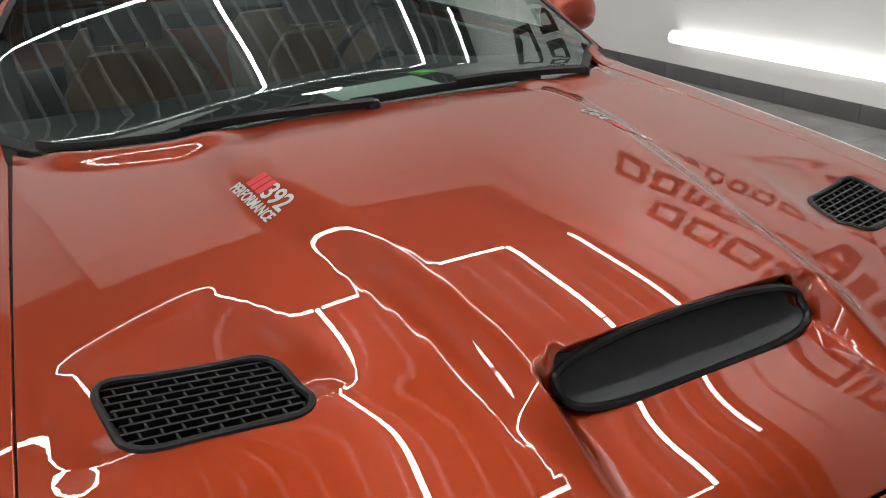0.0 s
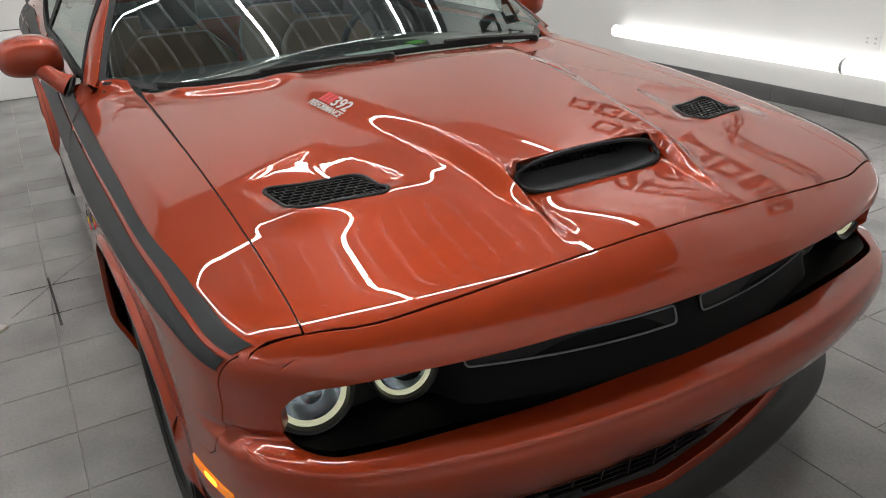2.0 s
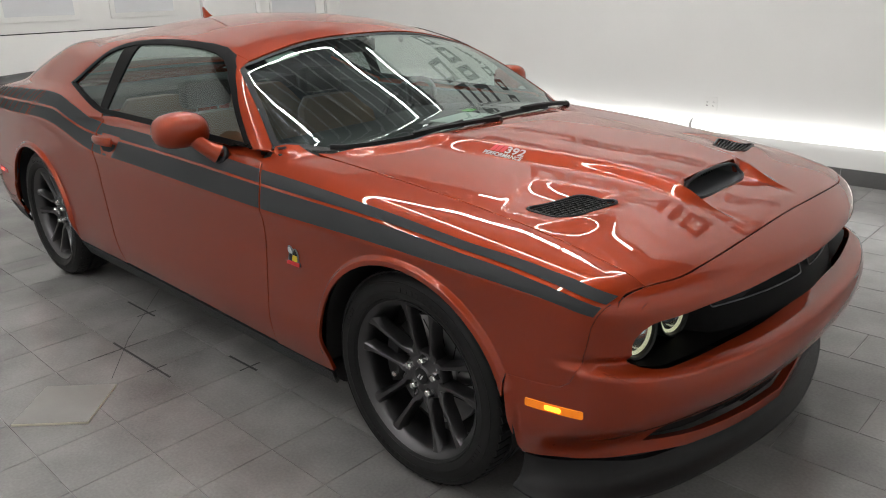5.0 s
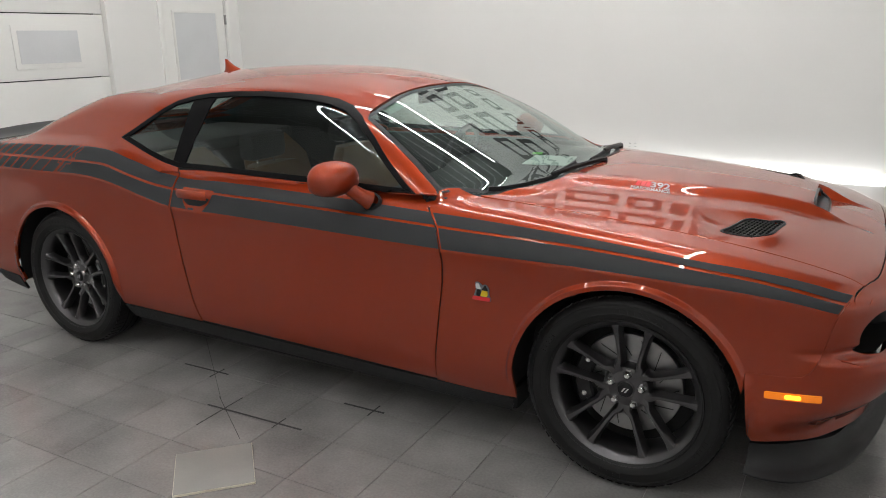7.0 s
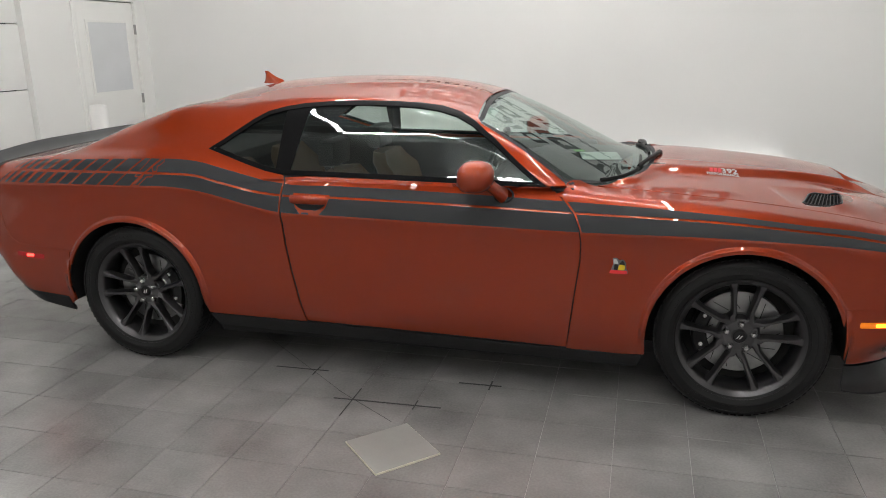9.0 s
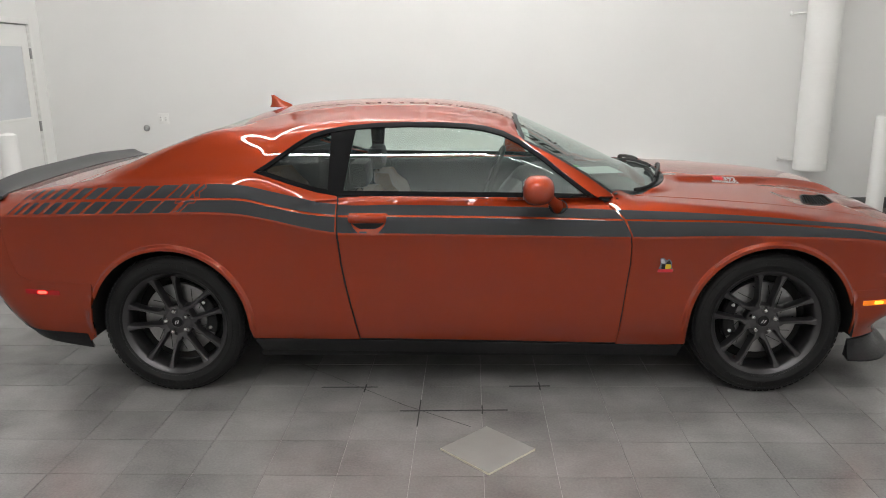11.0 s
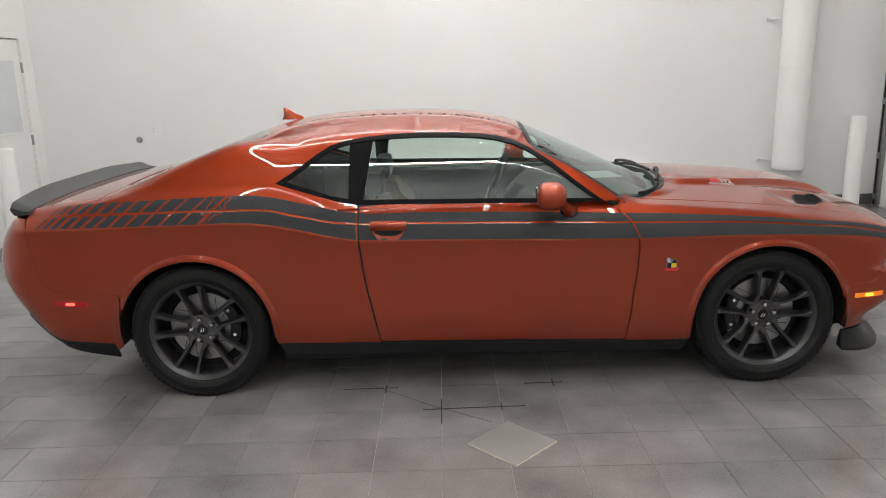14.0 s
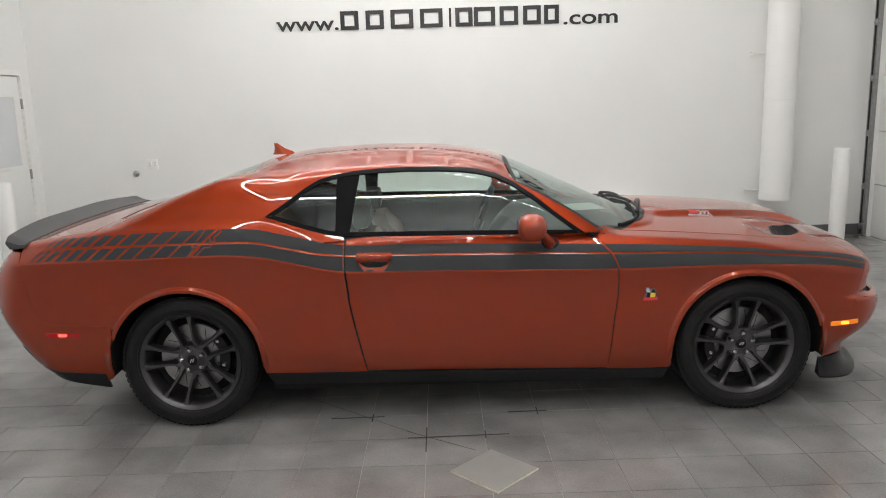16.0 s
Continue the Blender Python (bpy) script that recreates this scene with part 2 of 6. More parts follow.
tail_x = curve((0.2, 2.30), (0.28, 2.37), (0.36, 2.46), (0.5, 2.57), (0.65, 2.645), (0.75, 2.65), (0.85, 2.625), (0.97, 2.57), (1.08, 2.53))
glass_w = curve((-2.2, -0.06), (-1.8, -0.01), (-1.4, 0.025), (-1.02, 0.035), (-0.6, 0.012), (0, 0.003), (0.6, -0.004), (0.9, -0.016))


def side_y(x, z):
    d = z - crease_z(x)
    up = 0.5 * (d + np.sqrt(d * d + 0.008 ** 2))
    dn = 0.5 * (-d + np.sqrt(d * d + 0.010 ** 2))
    y = half_width(x) - 0.40 * up - 0.013 * (1 - np.exp(-dn / 0.04)) - 0.045 * (np.maximum(0.44 - z, 0) / 0.2) ** 2
    for xa in (AXLE, -AXLE):
        r = np.hypot(x - xa, z - HUB_Z)
        y = y + 0.017 * (1 - step(r, ARCH_R + 0.013, ARCH_R + 0.030)) * step(z, 0.30, 0.42)
    return y


def hood_relief(x, y):
    """Centre bulge with its scoop, and the hollows behind the two vents."""
    a = np.abs(y)
    wide = 0.43 - 0.17 * step(x, 1.15, 2.0) - 0.06 * step(x, 1.98, 2.2)
    rise = 0.027 * step(x, 0.85, 1.25) + 0.004 * step(x, 1.45, 1.95)
    fade = 1 - step(x, 1.98, 2.20)
    slope = 0.09 - 0.045 * step(x, 1.3, 1.95)
    bulge = rise * fade * (1 - step(a, wide - slope, wide + 0.02))
    mouth = 0.052 * step(x, 1.972, 1.990) * (1 - step(a, 0.197, 0.224)) * fade
    # hollow behind each vent, running back and outwards
    u = (x - 1.815) * 0.958 - (a - 0.545) * 0.287
    v = (x - 1.815) * 0.287 + (a - 0.545) * 0.958
    w = u - 0.063 + 0.47 * v
    q = 1 - ((v + 0.005) / 0.125) ** 2
    t = np.clip((u + 0.21) / 0.21, 0, 1)
    hollow = 0.0165 * 0.5 * (q + np.sqrt(q * q + 0.012)) * (1 - (1 - t) ** 2) * step(u, -0.22, -0.17) * (1 - step(w, -0.05, 0.0))
    hollow = hollow * (1 - step(np.abs(v), 0.115, 0.175))
    rim = (0.003 + 0.009 * step(v, -0.09, 0.08)) * np.exp(-((w - 0.018) / 0.055) ** 2) * (1 - step(np.abs(v), 0.08, 0.19))
    # the rear edge curls up beside the bulge
    back = x - hood_rear_x(a)
    curl = 0.017 * (1 - step(back, 0.005, 0.085)) * step(back, -0.06, -0.01) * step(a, 0.30, 0.42) * (1 - step(a, 0.64, 0.72))
    return bulge - mouth - hollow + rim + curl


def top_z(x, y):
    z = edge_z(x) + crown(x) * (1 - (y / 0.74) ** 2)
    return z + hood_relief(x, y)


def front_x(y, z):
    a = np.abs(y) / 0.8
    return nose_x(z) - 0.155 * a ** 2.4 - 0.06 * a * (1 - step(z, 0.30, 0.44))


def rear_x(y, z):
    return tail_x(z) - 0.13 * (np.abs(y) / 0.8) ** 2.6


def skin(x, y, z):
    a = np.abs(y)
    body = smax(smax(a - side_y(x, z), (z - top_z(x, y)) * 0.97, 0.10), x - front_x(y, z), 0.13)
    body = smax(body, -x - rear_x(y, z), 0.12)
    roof = (z - roof_z(x) + (0.085 - 0.065 * step(-x, 0.95, 1.35)) * (y / 0.62) ** 2 - 0.03 * np.maximum(a - 0.5, 0)) * 0.95
    bow = np.clip(0.140 + 0.36 * (1.30 - z), 0.08, 0.30)
    pane = (x - (0.25 + (1.358 - z) * 2.22) + bow * (y / 0.75) ** 2) * 0.43
    wall = (a - (0.878 + glass_w(x) - 0.56 * (z - 1.0) - 0.35 * np.maximum(z - 1.12, 0) ** 2)) * 0.89
    cabin = np.maximum(smax(smax(roof, wall, 0.06), pane, 0.025), (0.99 - z) * 0.45)
    return smin(body, cabin, 0.022)


def project(axis, sign, A, B):
    """Where a line along the axis first meets the skin from outside."""
    A, B = np.asarray(A, float), np.asarray(B, float)
    lo, hi = {"y": (1.15, 0.0), "z": (1.6, 0.15), "x": (2.75, 0.4)}[axis]

    def f(t):
        s = t * sign
        return skin(A, s, B) if axis == "y" else skin(A, B, t) if axis == "z" else skin(s, A, B)
    ts = np.linspace(lo, hi, 31)
    grid = ts[:, None] + np.zeros(A.shape)[None, :]
    sg = grid * sign
    A2, B2 = np.broadcast_to(A, grid.shape), np.broadcast_to(B, grid.shape)
    val = skin(A2, sg, B2) if axis == "y" else skin(A2, B2, grid) if axis == "z" else skin(sg, A2, B2)
    first = np.argmax(val <= 0, axis=0)
    first = np.where((val <= 0).any(axis=0), np.maximum(first, 1), len(ts) - 1)
    near, far = ts[first - 1], ts[first]
    for _ in range(15):
        mid = (near + far) / 2
        ins = f(mid) <= 0
        far = np.where(ins, mid, far)
        near = np.where(ins, near, mid)
    t = (near + far) / 2
    s = t * sign
    return np.stack((A, s, B) if axis == "y" else (A, B, t) if axis == "z" else (s, A, B), -1)


def normals(P):
    e = 0.0015
    g = []
    for k in range(3):
        d = np.zeros(3)
        d[k] = e
        a, b = P + d, P - d
        g.append(skin(a[:, 0], a[:, 1], a[:, 2]) - skin(b[:, 0], b[:, 1], b[:, 2]))
    g = np.stack(g, -1)
    return g / np.maximum(np.linalg.norm(g, axis=1, keepdims=True), 1e-9)


def inside(poly, P):
    x, y = P[:, 0], P[:, 1]
    r = np.zeros(len(P), bool)
    for (x0, y0), (x1, y1) in zip(poly, np.roll(poly, -1, 0)):
        c = (y0 > y) != (y1 > y)
        r ^= c & (x < (x1 - x0) * (y - y0) / (y1 - y0 + 1e-15) + x0)
    return r


def near_edge(poly, P):
    best = np.full(len(P), 9.0)
    for a, b in zip(poly, np.roll(poly, -1, 0)):
        d = b - a
        t = np.clip(((P - a) @ d) / max(d @ d, 1e-12), 0, 1)
        best = np.minimum(best, np.linalg.norm(P - a - t[:, None] * d, axis=1))
    return best


def dense(poly, h):
    poly = np.asarray(poly, float)
    out = []
    for a, b in zip(poly, np.roll(poly, -1, 0)):
        n = max(1, int(np.ceil(np.linalg.norm(b - a) / h)))
        out += [a + (b - a) * i / n for i in range(n)]
    return np.array(out)


def rounded(poly, r, n=5):
    """The polygon with its corners rounded."""
    P = np.asarray(poly, float)
    out = []
    for i in range(len(P)):
        a, b, c = P[i - 1], P[i], P[(i + 1) % len(P)]
        u, v = a - b, c - b
        q = min(r, np.linalg.norm(u) * 0.48, np.linalg.norm(v) * 0.48)
        s, e = b + u / np.linalg.norm(u) * q, b + v / np.linalg.norm(v) * q
        for k in range(n + 1):
            t = k / n
            out.append((1 - t) ** 2 * s + 2 * t * (1 - t) * b + t * t * e)
    return np.array(out)


def inset(poly, d):
    """Moves a polygon inwards by d."""
    P = np.asarray(poly, float)
    area = np.sum(P[:, 0] * np.roll(P[:, 1], -1) - np.roll(P[:, 0], -1) * P[:, 1])
    s = 1 if area > 0 else -1
    t = np.roll(P, -1, 0) - np.roll(P, 1, 0)
    n = np.stack((-t[:, 1], t[:, 0]), -1) * s
    n /= np.maximum(np.linalg.norm(n, axis=1, keepdims=True), 1e-9)
    return P + n * d


def patch(axis, sign, outline, holes=(), h=0.025, offset=0.0, lip=0.014, gap=0.0, extra=None):
    """Cuts a panel out of the skin: vertices, normals, triangles."""
    from mathutils import geometry
    outer = np.asarray(outline, float)
    if gap:
        outer = inset(outer, gap)
    outer = dense(outer, h)
    loops = [outer] + [dense(q, h) for q in holes]
    lo, hi = outer.min(0), outer.max(0)
    gx, gy = np.meshgrid(np.arange(lo[0] + h * 0.5, hi[0], h), np.arange(lo[1] + h * 0.5, hi[1], h))
    G = np.stack((gx.ravel(), gy.ravel()), -1)
    keep = inside(outer, G)
    for q in loops[1:]:
        keep &= ~inside(q, G)
    G = G[keep]
    for q in loops:
        G = G[near_edge(q, G) > h * 0.45]
    if extra is not None:
        E = np.asarray(extra, float)
        E = E[inside(outer, E)]
        E = E[near_edge(outer, E) > 0.004]
        r_ = np.hypot(np.abs(G[:, 0]) - AXLE, G[:, 1] - HUB_Z)
        G = np.vstack((G[r_ > ARCH_R + 0.048], E))
    pts, edges = [], []
    for q in loops:
        n0 = len(pts)
        pts += [Vector(p) for p in q]
        edges += [(n0 + i, n0 + (i + 1) % len(q)) for i in range(len(q))]
    pts += [Vector(p) for p in G]
    vs, es, fs, ov, oe, of = geometry.delaunay_2d_cdt(pts, edges, [], 0, 1e-6)
    V = np.array([tuple(v) for v in vs])
    T = np.array([tuple(f) for f in fs])
    C = V[T].mean(1)
    keep = inside(outer, C)
    for q in loops[1:]:
        keep &= ~inside(q, C)
    T = T[keep]
    P = project(axis, sign, V[:, 0], V[:, 1])
    N = normals(P)
    P = P + N * offset
    a, b, c = P[T[:, 0]], P[T[:, 1]], P[T[:, 2]]
    flip = np.einsum("ij,ij->i", np.cross(b - a, c - a), N[T].mean(1)) < 0
    T[flip] = T[flip][:, ::-1]
    faces = [tuple(int(i) for i in t) for t in T]
    if lip:
        count = {}
        for f in faces:
            for i in range(3):
                e = (f[i], f[(i + 1) % 3])
                count[e] = count.get(e, 0) + 1
        rim = [e for e in count if (e[1], e[0]) not in count]
        idx = {}
        newP, newN = [], []
        base = len(P)
        cen = {}
        for i, j in rim:
            t = P[j] - P[i]
            o = np.cross(t, N[i])
            o /= np.linalg.norm(o) + 1e-9
            for k in (i, j):
                cen.setdefault(k, []).append(o)
        for k, os_ in cen.items():
            o = np.mean(os_, 0)
            o /= np.linalg.norm(o) + 1e-9
            r = 0.0018
            idx[k] = base + len(newP)
            newP += [P[k] + o * r * 0.7 - N[k] * r * 0.5, P[k] + o * r - N[k] * r * 1.6, P[k] - N[k] * lip]
            mid = N[k] + o
            newN += [mid / np.linalg.norm(mid), o, o]
        for i, j in rim:
            a, b = idx[i], idx[j]
            faces += [(i, a, b, j), (a, a + 1, b + 1, b), (a + 1, a + 2, b + 2, b + 1)]
        P = np.vstack((P, newP))
        N = np.vstack((N, newN))
    return P, N, faces


def panel(name, patches, material, parent, label="", mirror=False):
    """Joins patches into one mesh with the skin's own normals."""
    V, N, F = [], [], []
    for P, n, f in patches:
        k = len(V)
        if mirror:
            P, n = P * (1, -1, 1), n * (1, -1, 1)
            f = [t[::-1] for t in f]
        V += [tuple(p) for p in P]
        N += [tuple(q) for q in n]
        F += [tuple(i + k for i in t) for t in f]
    me = bpy.data.meshes.new(name)
    me.from_pydata(V, [], F)
    for p in me.polygons:
        p.use_smooth = True
    me.normals_split_custom_set_from_vertices(N)
    me.materials.append(material)
    ob = new(name, me)
    ob.parent = parent
    if label:
        tagged(ob, label)
    return ob


# ---- car outlines (x, z on the flanks; x, y from above) ----
DOOR_REAR = [(-0.620, 1.004), (-0.622, 0.92), (-0.620, 0.816), (-0.608, 0.68), (-0.588, 0.56), (-0.558, 0.42), (-0.530, 0.287)]
DOOR_FRONT = [(0.640, 0.996), (0.700, 0.950), (0.759, 0.890), (0.786, 0.830), (0.796, 0.770), (0.794, 0.680), (0.778, 0.558), (0.760, 0.40), (0.742, 0.262)]
WIN_LOW = [(-1.035, 1.122), (-0.93, 1.090), (-0.824, 1.056), (-0.72, 1.027), (-0.635, 1.012), (-0.45, 1.010), (-0.356, 1.008), (0.0, 1.002), (0.233, 0.997), (0.45, 0.992), (0.635, 0.986)]
WIN_UP = [(0.560, 1.040), (0.480, 1.100), (0.380, 1.180), (0.270, 1.253), (0.190, 1.290), (0.098, 1.314), (0.0, 1.328), (-0.12, 1.336), (-0.287, 1.340), (-0.45, 1.337), (-0.584, 1.328),
          (-0.680, 1.314), (-0.764, 1.292), (-0.83, 1.255), (-0.889, 1.215), (-0.97, 1.160)]
FENDER_FRONT = [(2.138, 0.800), (2.132, 0.792), (2.118, 0.778), (2.104, 0.755), (2.091, 0.720), (2.081, 0.670), (2.065, 0.602), (2.046, 0.560), (2.022, 0.542), (1.98, 0.538), (1.862, 0.535)]
REAR_GAP = [(-2.300, 0.990), (-2.292, 0.912), (-2.281, 0.793), (-2.265, 0.70), (-2.235, 0.632), (-2.180, 0.603), (-2.10, 0.597), (-1.858, 0.588)]


def arch(xc, x0, x1, n=26):
    """Points of a wheel arch from one of its feet to the other."""
    a0 = math.atan2(x0[1] - HUB_Z, x0[0] - xc)
    a1 = math.atan2(x1[1] - HUB_Z, x1[0] - xc)
    if a0 < 0:
        a0 += 2 * math.pi
    return [(xc + ARCH_R * math.cos(a0 + (a1 - a0) * i / n), HUB_Z + ARCH_R * math.sin(a0 + (a1 - a0) * i / n)) for i in range(n + 1)]


def arch_rings(xc):
    """Points in rings round a wheel arch, to carry its rolled lip."""
    return [(xc + (ARCH_R + d) * math.cos(a), HUB_Z + (ARCH_R + d) * math.sin(a)) for d in (0.006, 0.012, 0.0165, 0.021, 0.0255, 0.031, 0.040) for a in np.linspace(-0.3, math.pi + 0.3, 130)]


def seam_y(x):
    return side_y(np.asarray(x, float), edge_z(x)) - 0.028


def z_at(x, y):
    return project("z", 1, np.atleast_1d(np.asarray(x, float)), np.atleast_1d(np.asarray(y, float)))[:, 2]


def shoulder(xs):
    """Points (x, z) of the seam between flank and top."""
    xs = np.asarray(xs, float)
    return list(zip(xs, z_at(xs, seam_y(xs))))


HOOD_Y = 0.742
hood_front_x = curve((0.0, 2.226), (0.3, 2.224), (0.5, 2.214), (0.65, 2.193), (0.742, 2.160), (0.86, 2.136))
hood_rear_x = curve((0.0, 1.095), (0.2, 1.090), (0.35, 1.075), (0.5, 1.035), (0.62, 0.972), (0.70, 0.893), (0.745, 0.842))


# ---- the car ----
car = thing("coupe_car", "glossy orange-red two-door coupe with graphite side stripes, on the tiled floor", "car")
MIRROR = Matrix.Diagonal((1, -1, 1, 1))


def both(name, patches, material, label="", parent=None):
    a = panel(name, patches, material, parent or car, label)
    b = panel(name, patches, material, parent or car, label, mirror=True)
    return a, b


# hood
VENT_CORNERS = ((1.706, -0.664), (1.772, -0.460), (1.905, -0.436), (1.870, -0.634))
VENT = rounded(VENT_CORNERS, 0.04)
VENT_L = VENT * (1, -1)
MOUTH = rounded([(1.9705, -0.165), (1.9705, 0.165), (1.975, 0.190), (1.990, 0.197), (2.006, 0.184), (2.020, 0.13), (2.030, 0.0), (2.020, -0.13), (2.006, -0.184), (1.990, -0.197), (1.975, -0.190)], 0.010)
hy = np.linspace(-HOOD_Y, HOOD_Y, 41)
hood_outline = [(hood_front_x(abs(y)), y) for y in hy] + [(hood_rear_x(abs(y)), y) for y in hy[::-1]]
hood = panel("hood", [patch("z", 1, hood_outline, [VENT, VENT_L, MOUTH], h=0.013, gap=0.0025)], PAINT, car)

# front fenders: flank, and the strip of top beside the hood
xs = np.linspace(0.66, 2.134, 50)
top = shoulder(xs)
sill_front = (1.080, 0.262)
flank = [p for p in DOOR_FRONT[1:]] + [(0.95, 0.256), sill_front] + arch(AXLE, (1.085, 0.30), (1.870, 0.42))[1:-1] + FENDER_FRONT[::-1][:-1] + top[::-1]
cap = [(x, -float(seam_y(x))) for x in xs] + [(2.138, -0.80), (2.157, -HOOD_Y - 0.003), (1.5, -HOOD_Y - 0.004), (0.9, -0.750), (0.765, -0.765), (0.735, -0.80), (0.705, -0.850), (0.66, -0.875)]
both("front_fender", [patch("y", -1, flank, h=0.010, extra=arch_rings(AXLE)), patch("z", 1, cap, h=0.02, lip=0.012)], PAINT)

def gap_shade_strip(name, pts, wide, axis="y", sign=-1):
    """A dark strip under a gap between two panels, painting the shade in it."""
    P = np.array(pts, float)
    t = np.gradient(P, axis=0)
    nrm = np.stack((-t[:, 1], t[:, 0]), -1) / np.linalg.norm(t, axis=1, keepdims=True) * wide
    both(name, [patch(axis, sign, np.vstack((P + nrm, (P - nrm)[::-1])), h=0.02, offset=-0.006, lip=0.0)], BLACK_GAP)


gap_shade_strip("bumper_seal", FENDER_FRONT[1:], 0.011)
gap_shade_strip("bumper_seal", REAR_GAP[1:], 0.011)
gap_shade_strip("hood_seal", [(0.90, -0.746), (1.2, -0.746), (1.6, -0.746), (2.0, -0.746), (2.14, -0.746)], 0.011, "z", 1)

# doors
door_outline = DOOR_REAR + [(-0.2, 0.281), (0.3, 0.271)] + DOOR_FRONT[::-1] + [(0.45, 0.998), (0.233, 1.002), (0.0, 1.006), (-0.356, 1.012), (-0.5, 1.014)]
doors = both("door", [patch("y", -1, door_outline, h=0.014, gap=0.0080)], PAINT)
seam_in, seam_out = inset(dense(door_outline, 0.03), 0.014), inset(dense(door_outline, 0.03), -0.014)
# black under-layer that paints the shade in the gap round the door
both("door_seal", [patch("y", -1, seam_out, [seam_in], h=0.02, offset=-0.007, lip=0.0)], BLACK_GAP)

# body sides: pillars, roof rail and rear quarter in one pressing
RAIL_Y = 0.625
rail_x = np.linspace(0.27, -1.12, 40)
rail = list(zip(rail_x, z_at(rail_x, np.full(40, -RAIL_Y))))
pillar_x = np.linspace(-1.15, -1.92, 22)
pillar = list(zip(pillar_x, z_at(pillar_x, np.full(22, -0.60))))
deck_x = np.linspace(-1.95, -2.296, 10)
deck = shoulder(deck_x)
ws_edge = curve((0.20, 0.652), (0.27, 0.676), (0.40, 0.727), (0.589, 0.795), (0.716, 0.842), (0.76, 0.856))
a_edge_x = np.linspace(0.735, 0.30, 14)
a_edge_y = ws_edge(a_edge_x) + 0.003
a_edge = list(zip(a_edge_x, z_at(a_edge_x, -a_edge_y)))
quarter = (a_edge + rail + pillar + deck + REAR_GAP[1:] + arch(-AXLE, (-1.868, 0.47), (-1.085, 0.30))[1:-1] + [(-1.068, 0.295)] + [(-0.8, 0.291)]
           + [(x - 0.004, z) for x, z in DOOR_REAR[::-1]] + WIN_LOW[:5][::-1] + WIN_UP[::-1] + [(0.640, 0.990), (0.66, 0.984), (0.70, 0.976)])
c_strip = [(-1.05, -0.630), (-1.05, -0.560), (-1.16, -0.535), (-1.50, -0.535), (-1.935, -0.545), (-1.935, -0.605), (-1.5, -0.607), (-1.15, -0.607)]
both("body_side", [patch("y", -1, quarter, h=0.0105, extra=arch_rings(-AXLE)), patch("z", 1, c_strip, h=0.03, lip=0.01, offset=0.0004)], PAINT)

both("pillar_lining", [patch("y", -1, inset(dense(quarter, 0.03), 0.004), h=0.04, offset=-0.017, lip=0.0)], DARK_TRIM)

# roof
roof_front = curve((0.0, 0.262), (0.4, 0.255), (0.625, 0.268))
ry = np.linspace(-RAIL_Y + 0.003, RAIL_Y - 0.003, 31)
roof_outline = [(roof_front(abs(y)), y) for y in ry] + [(-1.165 + 0.02 * (y / 0.6) ** 2, y) for y in ry[::-1]]
panel("roof", [patch("z", 1, roof_outline, h=0.03)], PAINT, car)

# deck
dy = np.linspace(-0.88, 0.88, 31)
deck_out = [(-1.93, y) for y in np.linspace(0.598, -0.598, 15)] + [(x, -float(seam_y(x))) for x in deck_x] + [(-2.49, -0.72), (-2.54, -0.4), (-2.55, 0), (-2.54, 0.4), (-2.49, 0.72)] + [(x, float(seam_y(x))) for x in deck_x[::-1]]
panel("trunk_lid", [patch("z", 1, deck_out, h=0.03)], PAINT, car)

# front bumper: flanks, header top and face
TY = 0.800
TX = 2.200
while float(z_at([TX], [-TY])[0]) < 0.752:
    TX -= 0.002
TZ = float(z_at([TX], [-TY])[0])


def corner_line(zs, sgn):
    out = []
    for z in zs:
        x, y = 2.2, 0.8
        for _ in range(40):
            x = float((front_x(y, z) if sgn > 0 else rear_x(y, z))) - 0.045
            y = float(side_y(x * sgn, z)) - 0.045
        p = project("y", -1, np.array([x * sgn]), np.array([z]))[0]
        out.append(tuple(p))
    return out


cz = np.linspace(TZ - 0.02, 0.290, 18)
corner = corner_line(cz, 1)
side_bump = [(2.142, float(z_at([2.142], [-float(seam_y(2.142))])[0])), (TX, TZ)] + [(p[0] + 0.010, p[2]) for p in corner] + [(2.06, 0.292), (1.90, 0.285), (1.885, 0.31), (1.876, 0.42)] + [(x + 0.003, z - 0.003) for x, z in FENDER_FRONT[::-1]][:-1]
fy = np.linspace(-TY, TY, 45)
face_x = np.array([float(front_x(y, 0.80)) - 0.030 for y in fy])
face_x[0] = face_x[-1] = TX
blend = np.clip((np.abs(fy) - 0.70) / 0.10, 0, 1)
face_x = face_x * (1 - blend) + TX * blend
face_z = z_at(face_x, fy)
header = list(zip(face_x, fy)) + [(2.142, 0.842), (2.140, 0.82)] + [(hood_front_x(abs(y)) + 0.004, y) for y in hy[::-1]] + [(2.140, -0.82), (2.142, -0.842)]
OPENING = rounded([(-0.806, 0.685), (-0.770, 0.728), (-0.60, 0.742), (-0.30, 0.750), (0, 0.746), (0.30, 0.750), (0.60, 0.742), (0.770, 0.728), (0.806, 0.685), (0.800, 0.606), (0.75, 0.598), (0.5, 0.603), (0.2, 0.606), (-0.2, 0.606), (-0.5, 0.603), (-0.75, 0.598), (-0.800, 0.606)], 0.03)
INTAKE = rounded([(-0.655, 0.296), (-0.60, 0.330), (-0.50, 0.350), (0, 0.362), (0.50, 0.350), (0.60, 0.330), (0.655, 0.296), (0.58, 0.282), (0.45, 0.264), (0.2, 0.248), (0, 0.240), (-0.2, 0.248), (-0.45, 0.264), (-0.58, 0.282)], 0.012)
left_c = [(-p[1] + 0.010, p[2]) for p in corner]
